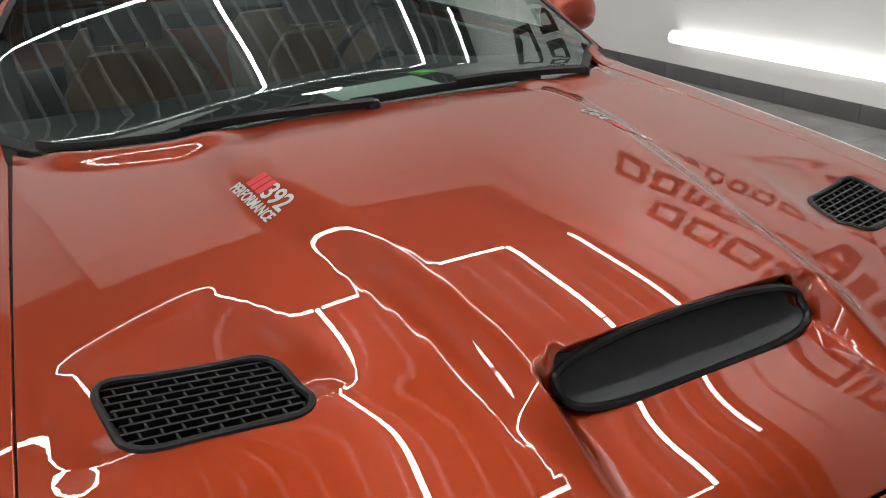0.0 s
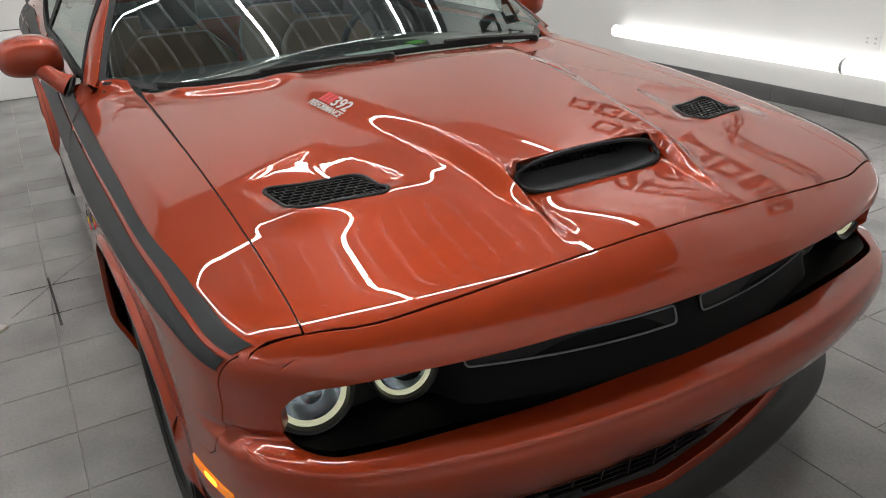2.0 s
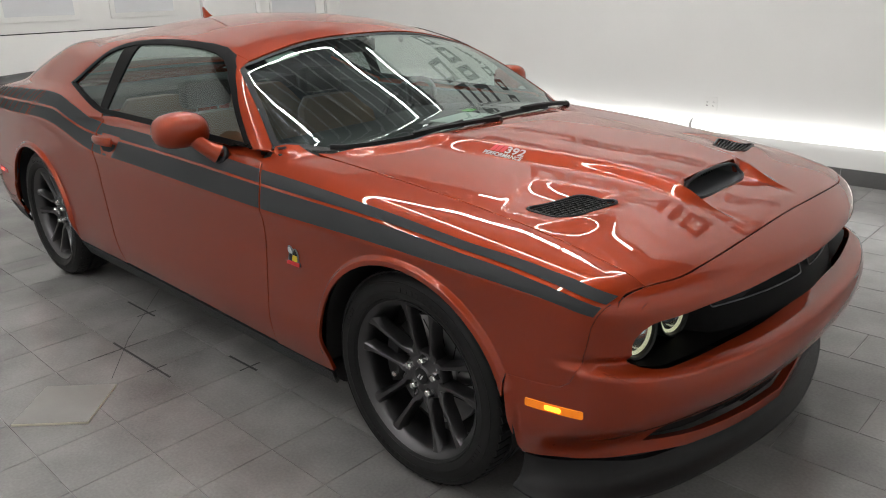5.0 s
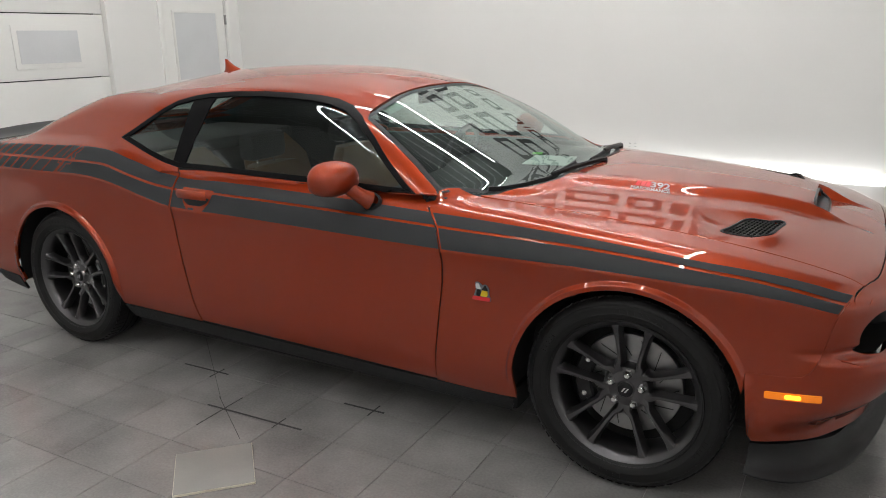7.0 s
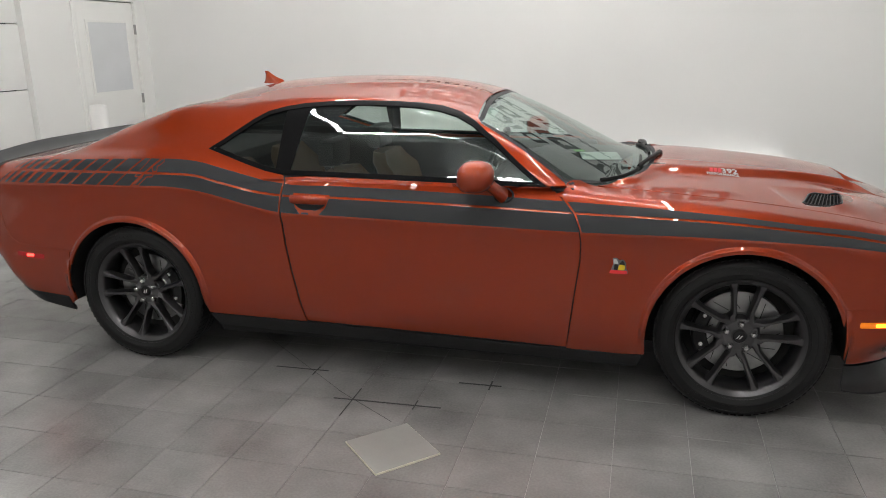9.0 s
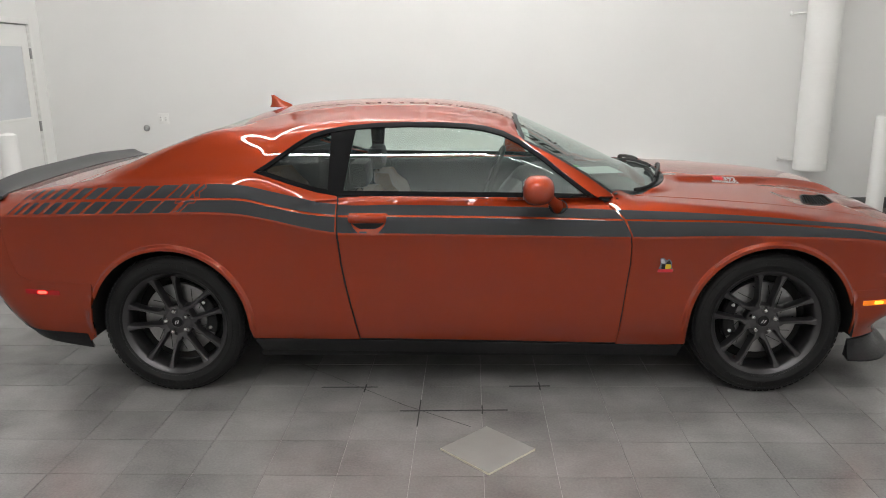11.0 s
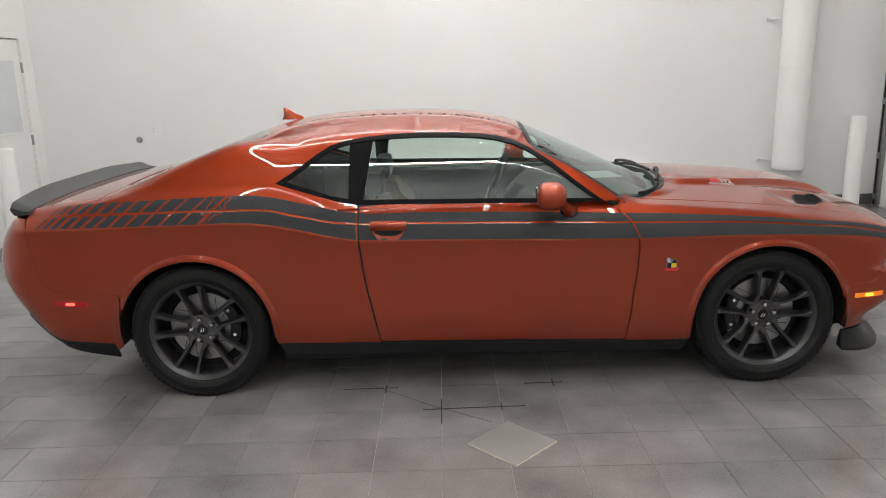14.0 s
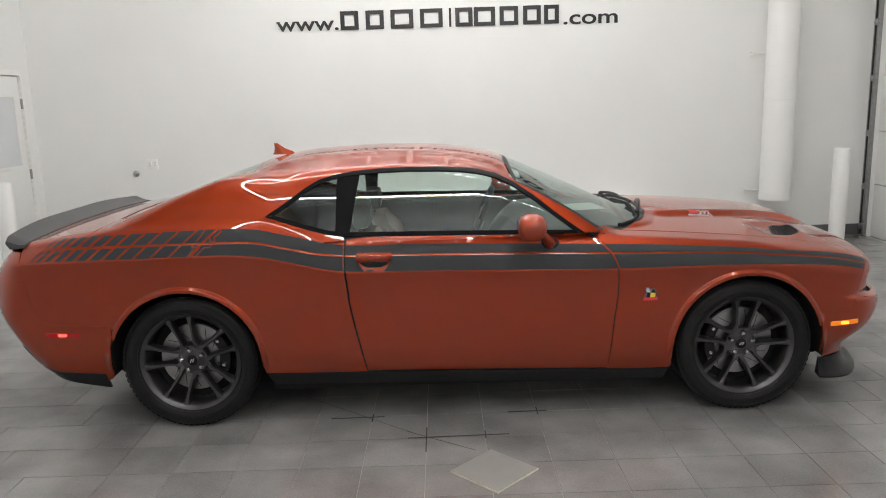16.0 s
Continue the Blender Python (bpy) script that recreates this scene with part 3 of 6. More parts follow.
face = list(zip(fy, face_z)) + left_c + [(0.66, 0.262), (0.5, 0.236), (0.25, 0.220), (0, 0.213), (-0.25, 0.220), (-0.5, 0.236), (-0.66, 0.262)] + [(p[1] - 0.010, p[2]) for p in corner[::-1]]
bump = [patch("x", 1, face, [OPENING, INTAKE], h=0.010, lip=0.03), patch("z", 1, header, h=0.015)]
sb = patch("y", -1, side_bump, h=0.02)
bump += [sb, (sb[0] * (1, -1, 1), sb[1] * (1, -1, 1), [t[::-1] for t in sb[2]])]
bumper = panel("front_bumper", bump, PAINT, car)

# rear bumper
rz = np.linspace(0.98, 0.30, 18)
rc = corner_line(rz, -1)
rear_side = [(REAR_GAP[0][0] - 0.004, 0.985)] + [(p[0], p[2]) for p in rc] + [(-2.2, 0.318), (-1.92, 0.272)] + [(-1.88, 0.30), (-1.868, 0.45)] + [(x - 0.004, z - 0.003) for x, z in REAR_GAP[::-1]][:-1]
rear_face = [(p[1], p[2]) for p in rc] + [(-p[1], p[2]) for p in rc[::-1]]
rs = patch("y", -1, rear_side, h=0.025)
panel("rear_bumper", [patch("x", -1, rear_face, h=0.04), rs, (rs[0] * (1, -1, 1), rs[1] * (1, -1, 1), [t[::-1] for t in rs[2]])], PAINT, car)
valance = [(-2.43, 0.475), (-2.394, 0.455), (-2.34, 0.392), (-2.29, 0.350), (-2.20, 0.338), (-1.92, 0.318), (-1.91, 0.236), (-2.05, 0.262), (-2.24, 0.300), (-2.34, 0.352), (-2.41, 0.415)]
both("rear_valance", [patch("y", -1, valance, h=0.03, offset=0.004)], BLACK_PLASTIC)

# glass
ws_y = np.linspace(-0.83, 0.83, 33)
base_x = curve((0.0, 1.115), (0.35, 1.085), (0.5, 1.045), (0.62, 0.965), (0.70, 0.870), (0.77, 0.790), (0.84, 0.735))
ws = [(float(base_x(abs(y))) - 0.012, y) for y in ws_y]
ws_side = [(float(x), float(ws_edge(x)) - 0.001) for x in np.linspace(0.70, 0.275, 12)]
ws = ws + ws_side + [(float(roof_front(abs(y))) + 0.012, y) for y in np.linspace(0.62, -0.62, 21)] + [(x, -y) for x, y in ws_side[::-1]]
panel("windshield", [patch("z", 1, ws, h=0.03, offset=-0.004, lip=0.006)], SCREEN_GLASS, car, "green-tinted curved windshield glass")
ws_in = inset(dense(ws, 0.03), 0.022)
panel("windshield_seal", [patch("z", 1, ws, [ws_in], h=0.012, offset=-0.002, lip=0.0)], BLACK_PLASTIC, car)
back = [(-1.16, y) for y in np.linspace(-0.54, 0.54, 12)] + [(-1.925, y) for y in np.linspace(0.55, -0.55, 12)]
panel("rear_window", [patch("z", 1, back, h=0.04, offset=-0.004, lip=0.006)], DARK_GLASS, car)
window = np.array(WIN_LOW + WIN_UP)
inner = inset(dense(window, 0.02), 0.012)
DIV = [(-0.545, 1.34), (-0.600, 1.0)]


def cut(poly, keep_right):
    """The part of a window outline on one side of the line between door glass and quarter glass."""
    out = []
    (x0, z0), (x1, z1) = DIV
    def s(p):
        return (p[0] - (x0 + (x1 - x0) * (p[1] - z0) / (z1 - z0))) * (1 if keep_right else -1)
    for a, b in zip(poly, np.roll(poly, -1, 0)):
        sa, sb_ = s(a), s(b)
        if sa >= 0:
            out.append(a)
        if sa * sb_ < 0:
            out.append(a + (b - a) * sa / (sa - sb_))
    return np.array(out)


front_pane, rear_pane = cut(inner, True), cut(inset(inner, 0.004), False)
both("window_trim", [patch("y", -1, window, [inset(dense(window, 0.03), 0.018)], h=0.010, offset=0.003, lip=0.010)], MATT_BLACK)
both("side_window", [patch("y", -1, front_pane + (0.004, 0), h=0.03, offset=-0.006, lip=0.004)], GLASS)
both("quarter_window", [patch("y", -1, rear_pane - (0.055, 0), h=0.03, offset=-0.006, lip=0.004)], DARK_GLASS)
post = [(-0.545, 1.325), (-0.600, 1.012), (-0.668, 1.024), (-0.665, 1.302), (-0.62, 1.318)]
both("window_post", [patch("y", -1, post, h=0.02, offset=-0.001, lip=0.01)], MATT_BLACK)

# graphite stripes
st_top = curve((-1.33, 1.072), (-1.21, 1.072), (-1.07, 1.062), (-0.93, 1.032), (-0.786, 0.999), (-0.70, 0.980), (-0.63, 0.968), (-0.35, 0.963), (0.37, 0.946), (0.66, 0.936), (1.10, 0.916), (1.39, 0.896), (1.68, 0.868), (1.92, 0.843), (2.05, 0.820), (2.14, 0.795))
st_a = curve((-1.33, 1.012), (-1.21, 1.012), (-1.07, 1.006), (-0.93, 0.975), (-0.758, 0.938), (-0.63, 0.923), (-0.355, 0.920), (0.22, 0.910), (0.80, 0.894), (1.38, 0.876), (1.67, 0.853), (1.89, 0.830), (2.03, 0.805), (2.14, 0.776))
st_b = curve((-1.33, 1.002), (-1.21, 1.002), (-1.07, 0.996), (-0.93, 0.965), (-0.758, 0.928), (-0.63, 0.914), (-0.355, 0.911), (0.22, 0.901), (0.80, 0.886), (1.38, 0.868), (1.67, 0.845), (1.89, 0.822), (2.03, 0.797), (2.14, 0.768))
st_low = curve((-1.4, 0.948), (-1.217, 0.948), (-1.074, 0.936), (-0.932, 0.908), (-0.79, 0.874), (-0.65, 0.847), (-0.50, 0.839), (-0.36, 0.838), (0.22, 0.827), (0.79, 0.817), (1.38, 0.817), (1.67, 0.806), (1.86, 0.794), (2.0, 0.776), (2.14, 0.741))


gap_f = curve(*[(z, x) for x, z in DOOR_FRONT[::-1]])
gap_r = curve(*[(z, x) for x, z in DOOR_REAR[::-1]])
nose_gap = curve(*[(z, x) for x, z in FENDER_FRONT[::-1]])
for lo, hi in ((st_low, st_b), (st_a, st_top)):
    for x0, x1, e0, e1 in ((0.0, -0.006, lambda z: float(gap_f(z)) + 0.006, lambda z: float(nose_gap(z))),
                           (0.0, 0.0, lambda z: float(gap_r(z)) + 0.005, lambda z: float(gap_f(z)) - 0.005),
                           (-1.412, 0.0, lambda z: (z - 0.94) * 1.12, lambda z: float(gap_r(z)) - 0.007)):
        n = 40
        def xa(z, x0=x0, e0=e0):
            return x0 + e0(z)
        def xb(z, x1=x1, e1=e1):
            return x1 + e1(z)
        def ends(f, g):
            x = f(0.9)
            for _ in range(12):
                x = f(float(g(x)))
            return x
        la, lb, ha, hb = ends(xa, lo), ends(xb, lo), ends(xa, hi), ends(xb, hi)
        poly = [(la + (lb - la) * k, float(lo(la + (lb - la) * k))) for k in np.linspace(0, 1, n)]
        poly += [(hb + (ha - hb) * k, float(hi(hb + (ha - hb) * k))) for k in np.linspace(0, 1, n)]
        both("side_stripe", [patch("y", -1, poly, h=0.011, offset=0.0028, lip=0.0)], VINYL, "satin graphite vinyl stripe")
# the stripe breaks into slanted bars towards the tail
xr = -1.428
for i in range(12):
    k = i / 11.0
    w = 0.078 * (1 - k) ** 0.9 + 0.008
    for lo, hi in ((0.946, 1.003), (1.013, 1.072)):
        drop = 0.012 * k
        z0, z1 = lo - drop * 0.8, hi - drop * (2.6 if hi > 1.05 else 1.2)
        b = [(xr + (z0 - 0.94) * 1.12, z0), (xr + (z1 - 0.94) * 1.12, z1), (xr - w + (z1 - 0.94) * 1.12, z1), (xr - w + (z0 - 0.94) * 1.12, z0)]
        both("stripe_bar", [patch("y", -1, b, h=0.02, offset=0.0024, lip=0.0)], VINYL)
    xr -= w + 0.012 + 0.018 * k

# rocker panels and dark underbody
both("rocker_panel", [patch("y", -1, [(-1.06, 0.287), (-0.5, 0.282), (0.3, 0.266), (1.07, 0.254), (1.05, 0.19), (0, 0.205), (-1.03, 0.225)], h=0.04, offset=0.004)], BLACK_PLASTIC)
bm = bmesh.new()
box(bm, (-1.06, -0.86, 0.17), (1.06, 0.86, 0.27), 0.02)
box(bm, (-2.35, -0.60, 0.22), (-1.0, 0.60, 0.40), 0.03)
box(bm, (1.0, -0.60, 0.19), (2.04, 0.60, 0.50), 0.03)
part("underbody", bm, BLACK_GAP, car)
bm = bmesh.new()
box(bm, (1.02, -0.70, 0.40), (2.12, 0.70, 0.76), 0.02)
part("engine_bay", bm, BLACK_GAP, car)
for sx in (1, -1):
    for sy in (1, -1):
        bm = bmesh.new()
        m = Matrix.Translation((sx * AXLE, sy * 0.60, HUB_Z)) @ Matrix.Rotation(radians(90), 4, "X")
        rr = [(0.415, -0.335 if sy > 0 else 0.335), (0.425, 0), (0.425, 0.10 if sy > 0 else -0.10), (0.02, 0.10 if sy > 0 else -0.10)]
        lathe(bm, rr, 40, m)
        low = [f for f in bm.faces if f.calc_center_median().z < 0.27]
        bmesh.ops.delete(bm, geom=low, context="FACES")
        part("wheel_well", bm, BLACK_GAP, car)



# ---- wheels ----
def ring_tube(bm, pts, r, seg=6, closed=True):
    """A thin tube along a line of points."""
    pts = [Vector(p) for p in pts]
    n = len(pts)
    rows = []
    for i, p in enumerate(pts):
        a, b = (pts[i - 1], pts[(i + 1) % n]) if closed else (pts[max(i - 1, 0)], pts[min(i + 1, n - 1)])
        d = (b - a).normalized()
        s = d.cross(Vector((0.13, 0.21, 1))).normalized()
        u = s.cross(d)
        rows.append([bm.verts.new(p + (s * math.cos(t) + u * math.sin(t)) * r) for t in [2 * math.pi * k / seg for k in range(seg)]])
    for k in range(n if closed else n - 1):
        a, b = rows[k], rows[(k + 1) % n]
        for i in range(seg):
            j = (i + 1) % seg
            bm.faces.new((a[i], a[j], b[j], b[i]))
    return bm


def make_wheel():
    """Local z points outwards from the car; the wheel's middle plane is z = 0."""
    bm = bmesh.new()
    lathe(bm, [(0.262, -0.115), (0.256, -0.10), (0.240, -0.06), (0.236, 0.04), (0.240, 0.075), (0.250, 0.092), (0.262, 0.100), (0.266, 0.104), (0.270, 0.103), (0.271, 0.097), (0.262, 0.088)], 64)
    # hub boss
    lathe(bm, [(0.0, 0.066), (0.028, 0.066), (0.033, 0.060), (0.052, 0.058), (0.078, 0.052), (0.086, 0.040), (0.086, 0.0), (0.0, 0.0)], 40)
    bmesh.ops.recalc_face_normals(bm, faces=bm.faces)
    wheel = part("wheel", bm, RIM_METAL, car, "dark satin alloy wheel with forked spokes")
    for k in range(5):
        base = radians(54 + 72 * k)
        bm = bmesh.new()
        for s in (-1, 1):
            # a forked spoke: leaves the hub between two bolts and splits
            pts = []
            for r, off, zz, w, d in ((0.050, 0.0100, 0.052, 0.0200, 0.040), (0.078, 0.0105, 0.058, 0.0180, 0.044), (0.091, 0.0165, 0.061, 0.0145, 0.046), (0.102, 0.0285, 0.064, 0.0105, 0.046), (0.120, 0.0385, 0.067, 0.0092, 0.046), (0.150, 0.0520, 0.072, 0.0092, 0.046), (0.190, 0.0700, 0.080, 0.0098, 0.044), (0.225, 0.0850, 0.087, 0.0130, 0.040), (0.240, 0.0910, 0.090, 0.0180, 0.036), (0.254, 0.0965, 0.093, 0.0260, 0.030)):
                c = Vector((math.cos(base), math.sin(base), 0)) * math.sqrt(r * r - off * off) + Vector((-math.sin(base), math.cos(base), 0)) * off * s
                pts.append((c, zz, w, d))
            rows = []
            for i, (c, zz, w, d) in enumerate(pts):
                p, q = pts[max(i - 1, 0)][0], pts[min(i + 1, len(pts) - 1)][0]
                t = (q - p).normalized()
                n = Vector((-t.y, t.x, 0))
                prof = [(-w * 1.35, -d), (-w, -0.007), (-w * 0.55, 0), (w * 0.55, 0), (w, -0.007), (w * 1.35, -d)]
                rows.append([bm.verts.new(c + n * g + Vector((0, 0, zz + h))) for g, h in prof])
            for i in range(len(rows) - 1):
                for j in range(6):
                    q = (j + 1) % 6
                    bm.faces.new((rows[i][j], rows[i][q], rows[i + 1][q], rows[i + 1][j]))
            bm.faces.new(rows[0])
            bm.faces.new(rows[-1][::-1])
        bmesh.ops.recalc_face_normals(bm, faces=bm.faces)
        part("spoke", bm, RIM_METAL, wheel)
    # tyre with grooved shoulder
    bm = bmesh.new()
    lathe(bm, [(0.262, 0.094), (0.268, 0.106), (0.285, 0.117), (0.300, 0.1215), (0.304, 0.1200), (0.318, 0.1215), (0.335, 0.117), (0.347, 0.108), (0.355, 0.096), (0.360, 0.080), (0.3625, 0.05),
               (0.363, 0.045), (0.355, 0.043), (0.355, 0.037), (0.3635, 0.035), (0.3635, 0.005), (0.355, 0.003), (0.355, -0.003), (0.3635, -0.005), (0.3635, -0.035), (0.355, -0.037), (0.355, -0.043), (0.363, -0.045), (0.360, -0.08), (0.347, -0.108), (0.30, -0.120), (0.262, -0.10)], 96)
    tyre = part("tyre", bm, RUBBER, wheel, "black low-profile tyre")
    bm = bmesh.new()
    for k in range(72):
        a = 2 * math.pi * k / 72
        m = Matrix.Rotation(a, 4, "Z") @ Matrix.Translation((0.3582, 0, 0.076)) @ Matrix.Rotation(radians(-9), 4, "Y") @ Matrix.Rotation(radians(14), 4, "X")
        bmesh.ops.create_cube(bm, size=1.0, matrix=m @ Matrix.Diagonal((0.008, 0.0225, 0.046, 1)))
    part("tread_block", bm, RUBBER, wheel)
    bm = bmesh.new()
    for r0, z0 in ((0.275, 0.1135), (0.331, 0.1195)):
        ring_tube(bm, [(r0 * math.cos(2 * math.pi * i / 90), r0 * math.sin(2 * math.pi * i / 90), z0) for i in range(90)], 0.0016, 5)
    # raised marks on the sidewall, kept as plain bars
    for a0, n, st in ((62, 9, 4.6), (238, 9, 4.6), (150, 5, 3.2), (330, 5, 3.2)):
        for i in range(n):
            a = radians(a0 + st * i)
            m = Matrix.Rotation(a, 4, "Z") @ Matrix.Translation((0.311, 0, 0.1210))
            bmesh.ops.create_cube(bm, size=1.0, matrix=m @ Matrix.Diagonal((0.015, 0.013, 0.0022, 1)))
    part("sidewall_marking", bm, RUBBER, wheel)
    for k in range(5):
        a = radians(90 + 72 * k)
        c = Vector((math.cos(a), math.sin(a), 0)) * 0.0575
        bm = bmesh.new()
        lathe(bm, [(0.0, 0.079), (0.009, 0.078), (0.0140, 0.073), (0.0150, 0.066), (0.0180, 0.060), (0.0180, 0.050)], 6, Matrix.Translation(c))
        part("lug_nut", bm, CHROME, wheel)
    bm = bmesh.new()
    lathe(bm, [(0.0, 0.0715), (0.022, 0.0712), (0.027, 0.069), (0.0285, 0.064)], 32)
    part("hub_cap", bm, SATIN_BLACK, wheel)
    bm = bmesh.new()
    for s in (-1, 1):
        vs = [bm.verts.new((x + 0.006 * s * 1.0, y, 0.0728)) for x, y in ((-0.008, -0.009), (-0.002, -0.009), (0.008, 0.009), (0.002, 0.009))]
        bm.faces.new(vs)
    part("hub_badge", bm, GREY_INK, wheel)
    # brake disc and caliper
    bm = bmesh.new()
    lathe(bm, [(0.085, 0.012), (0.092, 0.004), (0.185, 0.004), (0.187, 0.002), (0.187, -0.02), (0.09, -0.02)], 48)
    disc = part("brake_disc", bm, STEEL, wheel, "slotted steel brake disc")
    bm = bmesh.new()
    for k in range(14):
        a = 2 * math.pi * k / 14
        m = Matrix.Rotation(a, 4, "Z") @ Matrix.Translation((0.138, 0, 0.0052)) @ Matrix.Rotation(radians(28), 4, "Z")
        bmesh.ops.create_cube(bm, size=1.0, matrix=m @ Matrix.Diagonal((0.075, 0.003, 0.0012, 1)))
    lathe(bm, [(0.0, 0.02), (0.08, 0.018), (0.086, 0.0)], 32)
    part("disc_slot", bm, BLACK_GAP, wheel)
    bm = bmesh.new()
    lathe(bm, [(0.236, -0.10), (0.236, -0.03), (0.02, -0.03)], 40)
    part("wheel_backing", bm, BLACK_GAP, wheel)
    return wheel


def caliper_on(wheel, flip):
    bm = bmesh.new()
    pts = []
    for a in np.linspace(148, 212, 12):
        t = radians(a if flip else 180 - a)
        pts.append((0.168 * math.cos(t), 0.168 * math.sin(t), 0.022))
    sweep(bm, pts, [(-0.036, -0.03), (-0.036, 0.008), (-0.028, 0.018), (0.020, 0.018), (0.030, 0.006), (0.030, -0.03)])
    bmesh.ops.recalc_face_normals(bm, faces=bm.faces)
    ob = part("brake_caliper", bm, SATIN_BLACK, wheel)
    for a in (156, 204):
        t = radians(a if flip else 180 - a)
        bm = bmesh.new()
        lathe(bm, [(0.0, 0.046), (0.009, 0.046), (0.011, 0.042), (0.011, 0.03)], 12, Matrix.Translation((0.165 * math.cos(t), 0.165 * math.sin(t), 0)))
        part("caliper_bolt", bm, CHROME, wheel)


wheel = make_wheel()
wheel.matrix_basis = Matrix.Translation((AXLE, -0.812, HUB_Z)) @ Matrix.Rotation(radians(90), 4, "X") @ Matrix.Rotation(radians(-4), 4, "Z")
others = [copy_thing(wheel, Matrix.Translation((-AXLE, -0.812, HUB_Z)) @ Matrix.Rotation(radians(90), 4, "X") @ Matrix.Rotation(radians(11), 4, "Z"))]
for x in (AXLE, -AXLE):
    others.append(copy_thing(wheel, Matrix.Translation((x, 0.812, HUB_Z)) @ Matrix.Rotation(radians(-90), 4, "X") @ Matrix.Rotation(radians(20), 4, "Z")))
caliper_on(wheel, True)
caliper_on(others[0], False)

# ---- hood fittings ----
def on_skin(x, y, up=0.0):
    z = float(z_at([x], [y])[0])
    return Vector((x, y, z + up))


def vent_piece():
    A, B, C, D = [np.array(p) for p in VENT_CORNERS]
    edge = dense(VENT, 0.012)
    P = project("z", 1, edge[:, 0], edge[:, 1])
    bm = bmesh.new()
    ring_tube(bm, [Vector(p) - Vector((0, 0, 0.001)) for p in P], 0.0052, 8)
    frame_ = part("hood_vent", bm, BLACK_PLASTIC, car, "black plastic hood vent with a brick-pattern mesh")
    bm = bmesh.new()
    za, zb, zc, zd = [float(z_at([q[0]], [q[1]])[0]) - 0.006 for q in (A, B, C, D)]

    def at(u, v):
        p = A * (1 - u) * (1 - v) + B * u * (1 - v) + C * u * v + D * (1 - u) * v
        return Vector((p[0], p[1], za * (1 - u) * (1 - v) + zb * u * (1 - v) + zc * u * v + zd * (1 - u) * v))

    poly = np.asarray(VENT)
    rows_n = 10
    def clip(p, q, n=24):
        ins = [k / n for k in range(n + 1) if inside(poly, np.array([[*(p.lerp(q, k / n))[:2]]]))[0]]
        return (p.lerp(q, ins[0]), p.lerp(q, ins[-1])) if len(ins) > 1 else None
    for i in range(1, rows_n):
        v = i / rows_n
        c = clip(at(0, v), at(1, v))
        if c:
            sweep(bm, c, [(-0.0024, -0.008), (-0.0018, 0.002), (0.0018, 0.002), (0.0024, -0.008)])
        n = 9
        for j in range(n):
            u = (j + 0.5 + (0.5 if i % 2 else 0)) / n
            c = clip(at(u, v), at(u, v + 1 / rows_n), 8)
            if c and u < 1:
                sweep(bm, c, [(-0.0016, -0.008), (-0.0012, 0.0015), (0.0012, 0.0015), (0.0016, -0.008)])
    bmesh.ops.recalc_face_normals(bm, faces=bm.faces)
    part("vent_mesh", bm, BLACK_PLASTIC, frame_, smooth=False)
    bm = bmesh.new()
    vs = [bm.verts.new((p[0], p[1], p[2] - 0.03)) for p in P]
    bm.faces.new(vs)
    part("vent_floor", bm, BLACK_GAP, frame_, smooth=False)
    return frame_


vent = vent_piece()
copy_thing(vent, MIRROR)

def mouth_loop(n=72, grow=0.0, back=0.0):
    """The rounded slot of the scoop, from its lower lip round to the upper one."""
    out = []
    for i in range(n):
        a = 2 * math.pi * i / n
        c, q = math.cos(a), math.sin(a)
        y = (0.194 + grow) * abs(c) ** 0.5 * (1 if c > 0 else -1)
        up = abs(q) ** 0.62
        if q > 0:
            x, z = 1.989 - 0.014 * up, 0.910 + (0.036 - 0.35 * y * y + grow) * up
        else:
            x, z = 1.989 + 0.036 * up, 0.910 - (0.025 + grow) * up
        out.append(Vector((x - back, y, z)))
    return out


bm = bmesh.new()
ring_tube(bm, mouth_loop(), 0.0055, 8)
scoop = part("hood_scoop", bm, SATIN_BLACK, car, "black rounded hood scoop mouth")
bm = bmesh.new()
rows = [[bm.verts.new(v) for v in mouth_loop(72, g, b)] for g, b in ((-0.001, 0.0), (0.003, 0.015), (0.002, 0.05), (-0.004, 0.10), (-0.012, 0.14))]
for a, b in zip(rows, rows[1:]):
    for i in range(72):
        j = (i + 1) % 72
        bm.faces.new((a[i], b[i], b[j], a[j]))
bm.faces.new(rows[-1])
part("scoop_duct", bm, vary(mat("scoop_plastic", (0.105, 0.108, 0.115), 0.36, spec=0.5), 30, 0.1), scoop)
bm = bmesh.new()
for i in range(5):
    z = 0.893 + 0.010 * i
    box(bm, (1.905, -0.185, z - 0.0010), (1.911, 0.185, z + 0.0010))
    for j in range(18):
        y = -0.175 + 0.02 * j + (0.01 if i % 2 else 0)
        box(bm, (1.905, y - 0.001, z), (1.911, y + 0.001, z + 0.01))
part("scoop_mesh", bm, BLACK_PLASTIC, scoop, smooth=False)

# ---- front face ----
def front_point(y, z, off=0.0):
    return Vector((float(project("x", 1, np.array([y]), np.array([z]))[0, 0]) + off, y, z))


def grille_x(y, z):
    """The grille panel leans back from the lower edge of its opening."""
    return 2.330 - 0.260 * (abs(y) / 0.8) ** 2.0 - (z - 0.60) * 0.35 - 0.060 * float(step(abs(y), 0.47, 0.52))


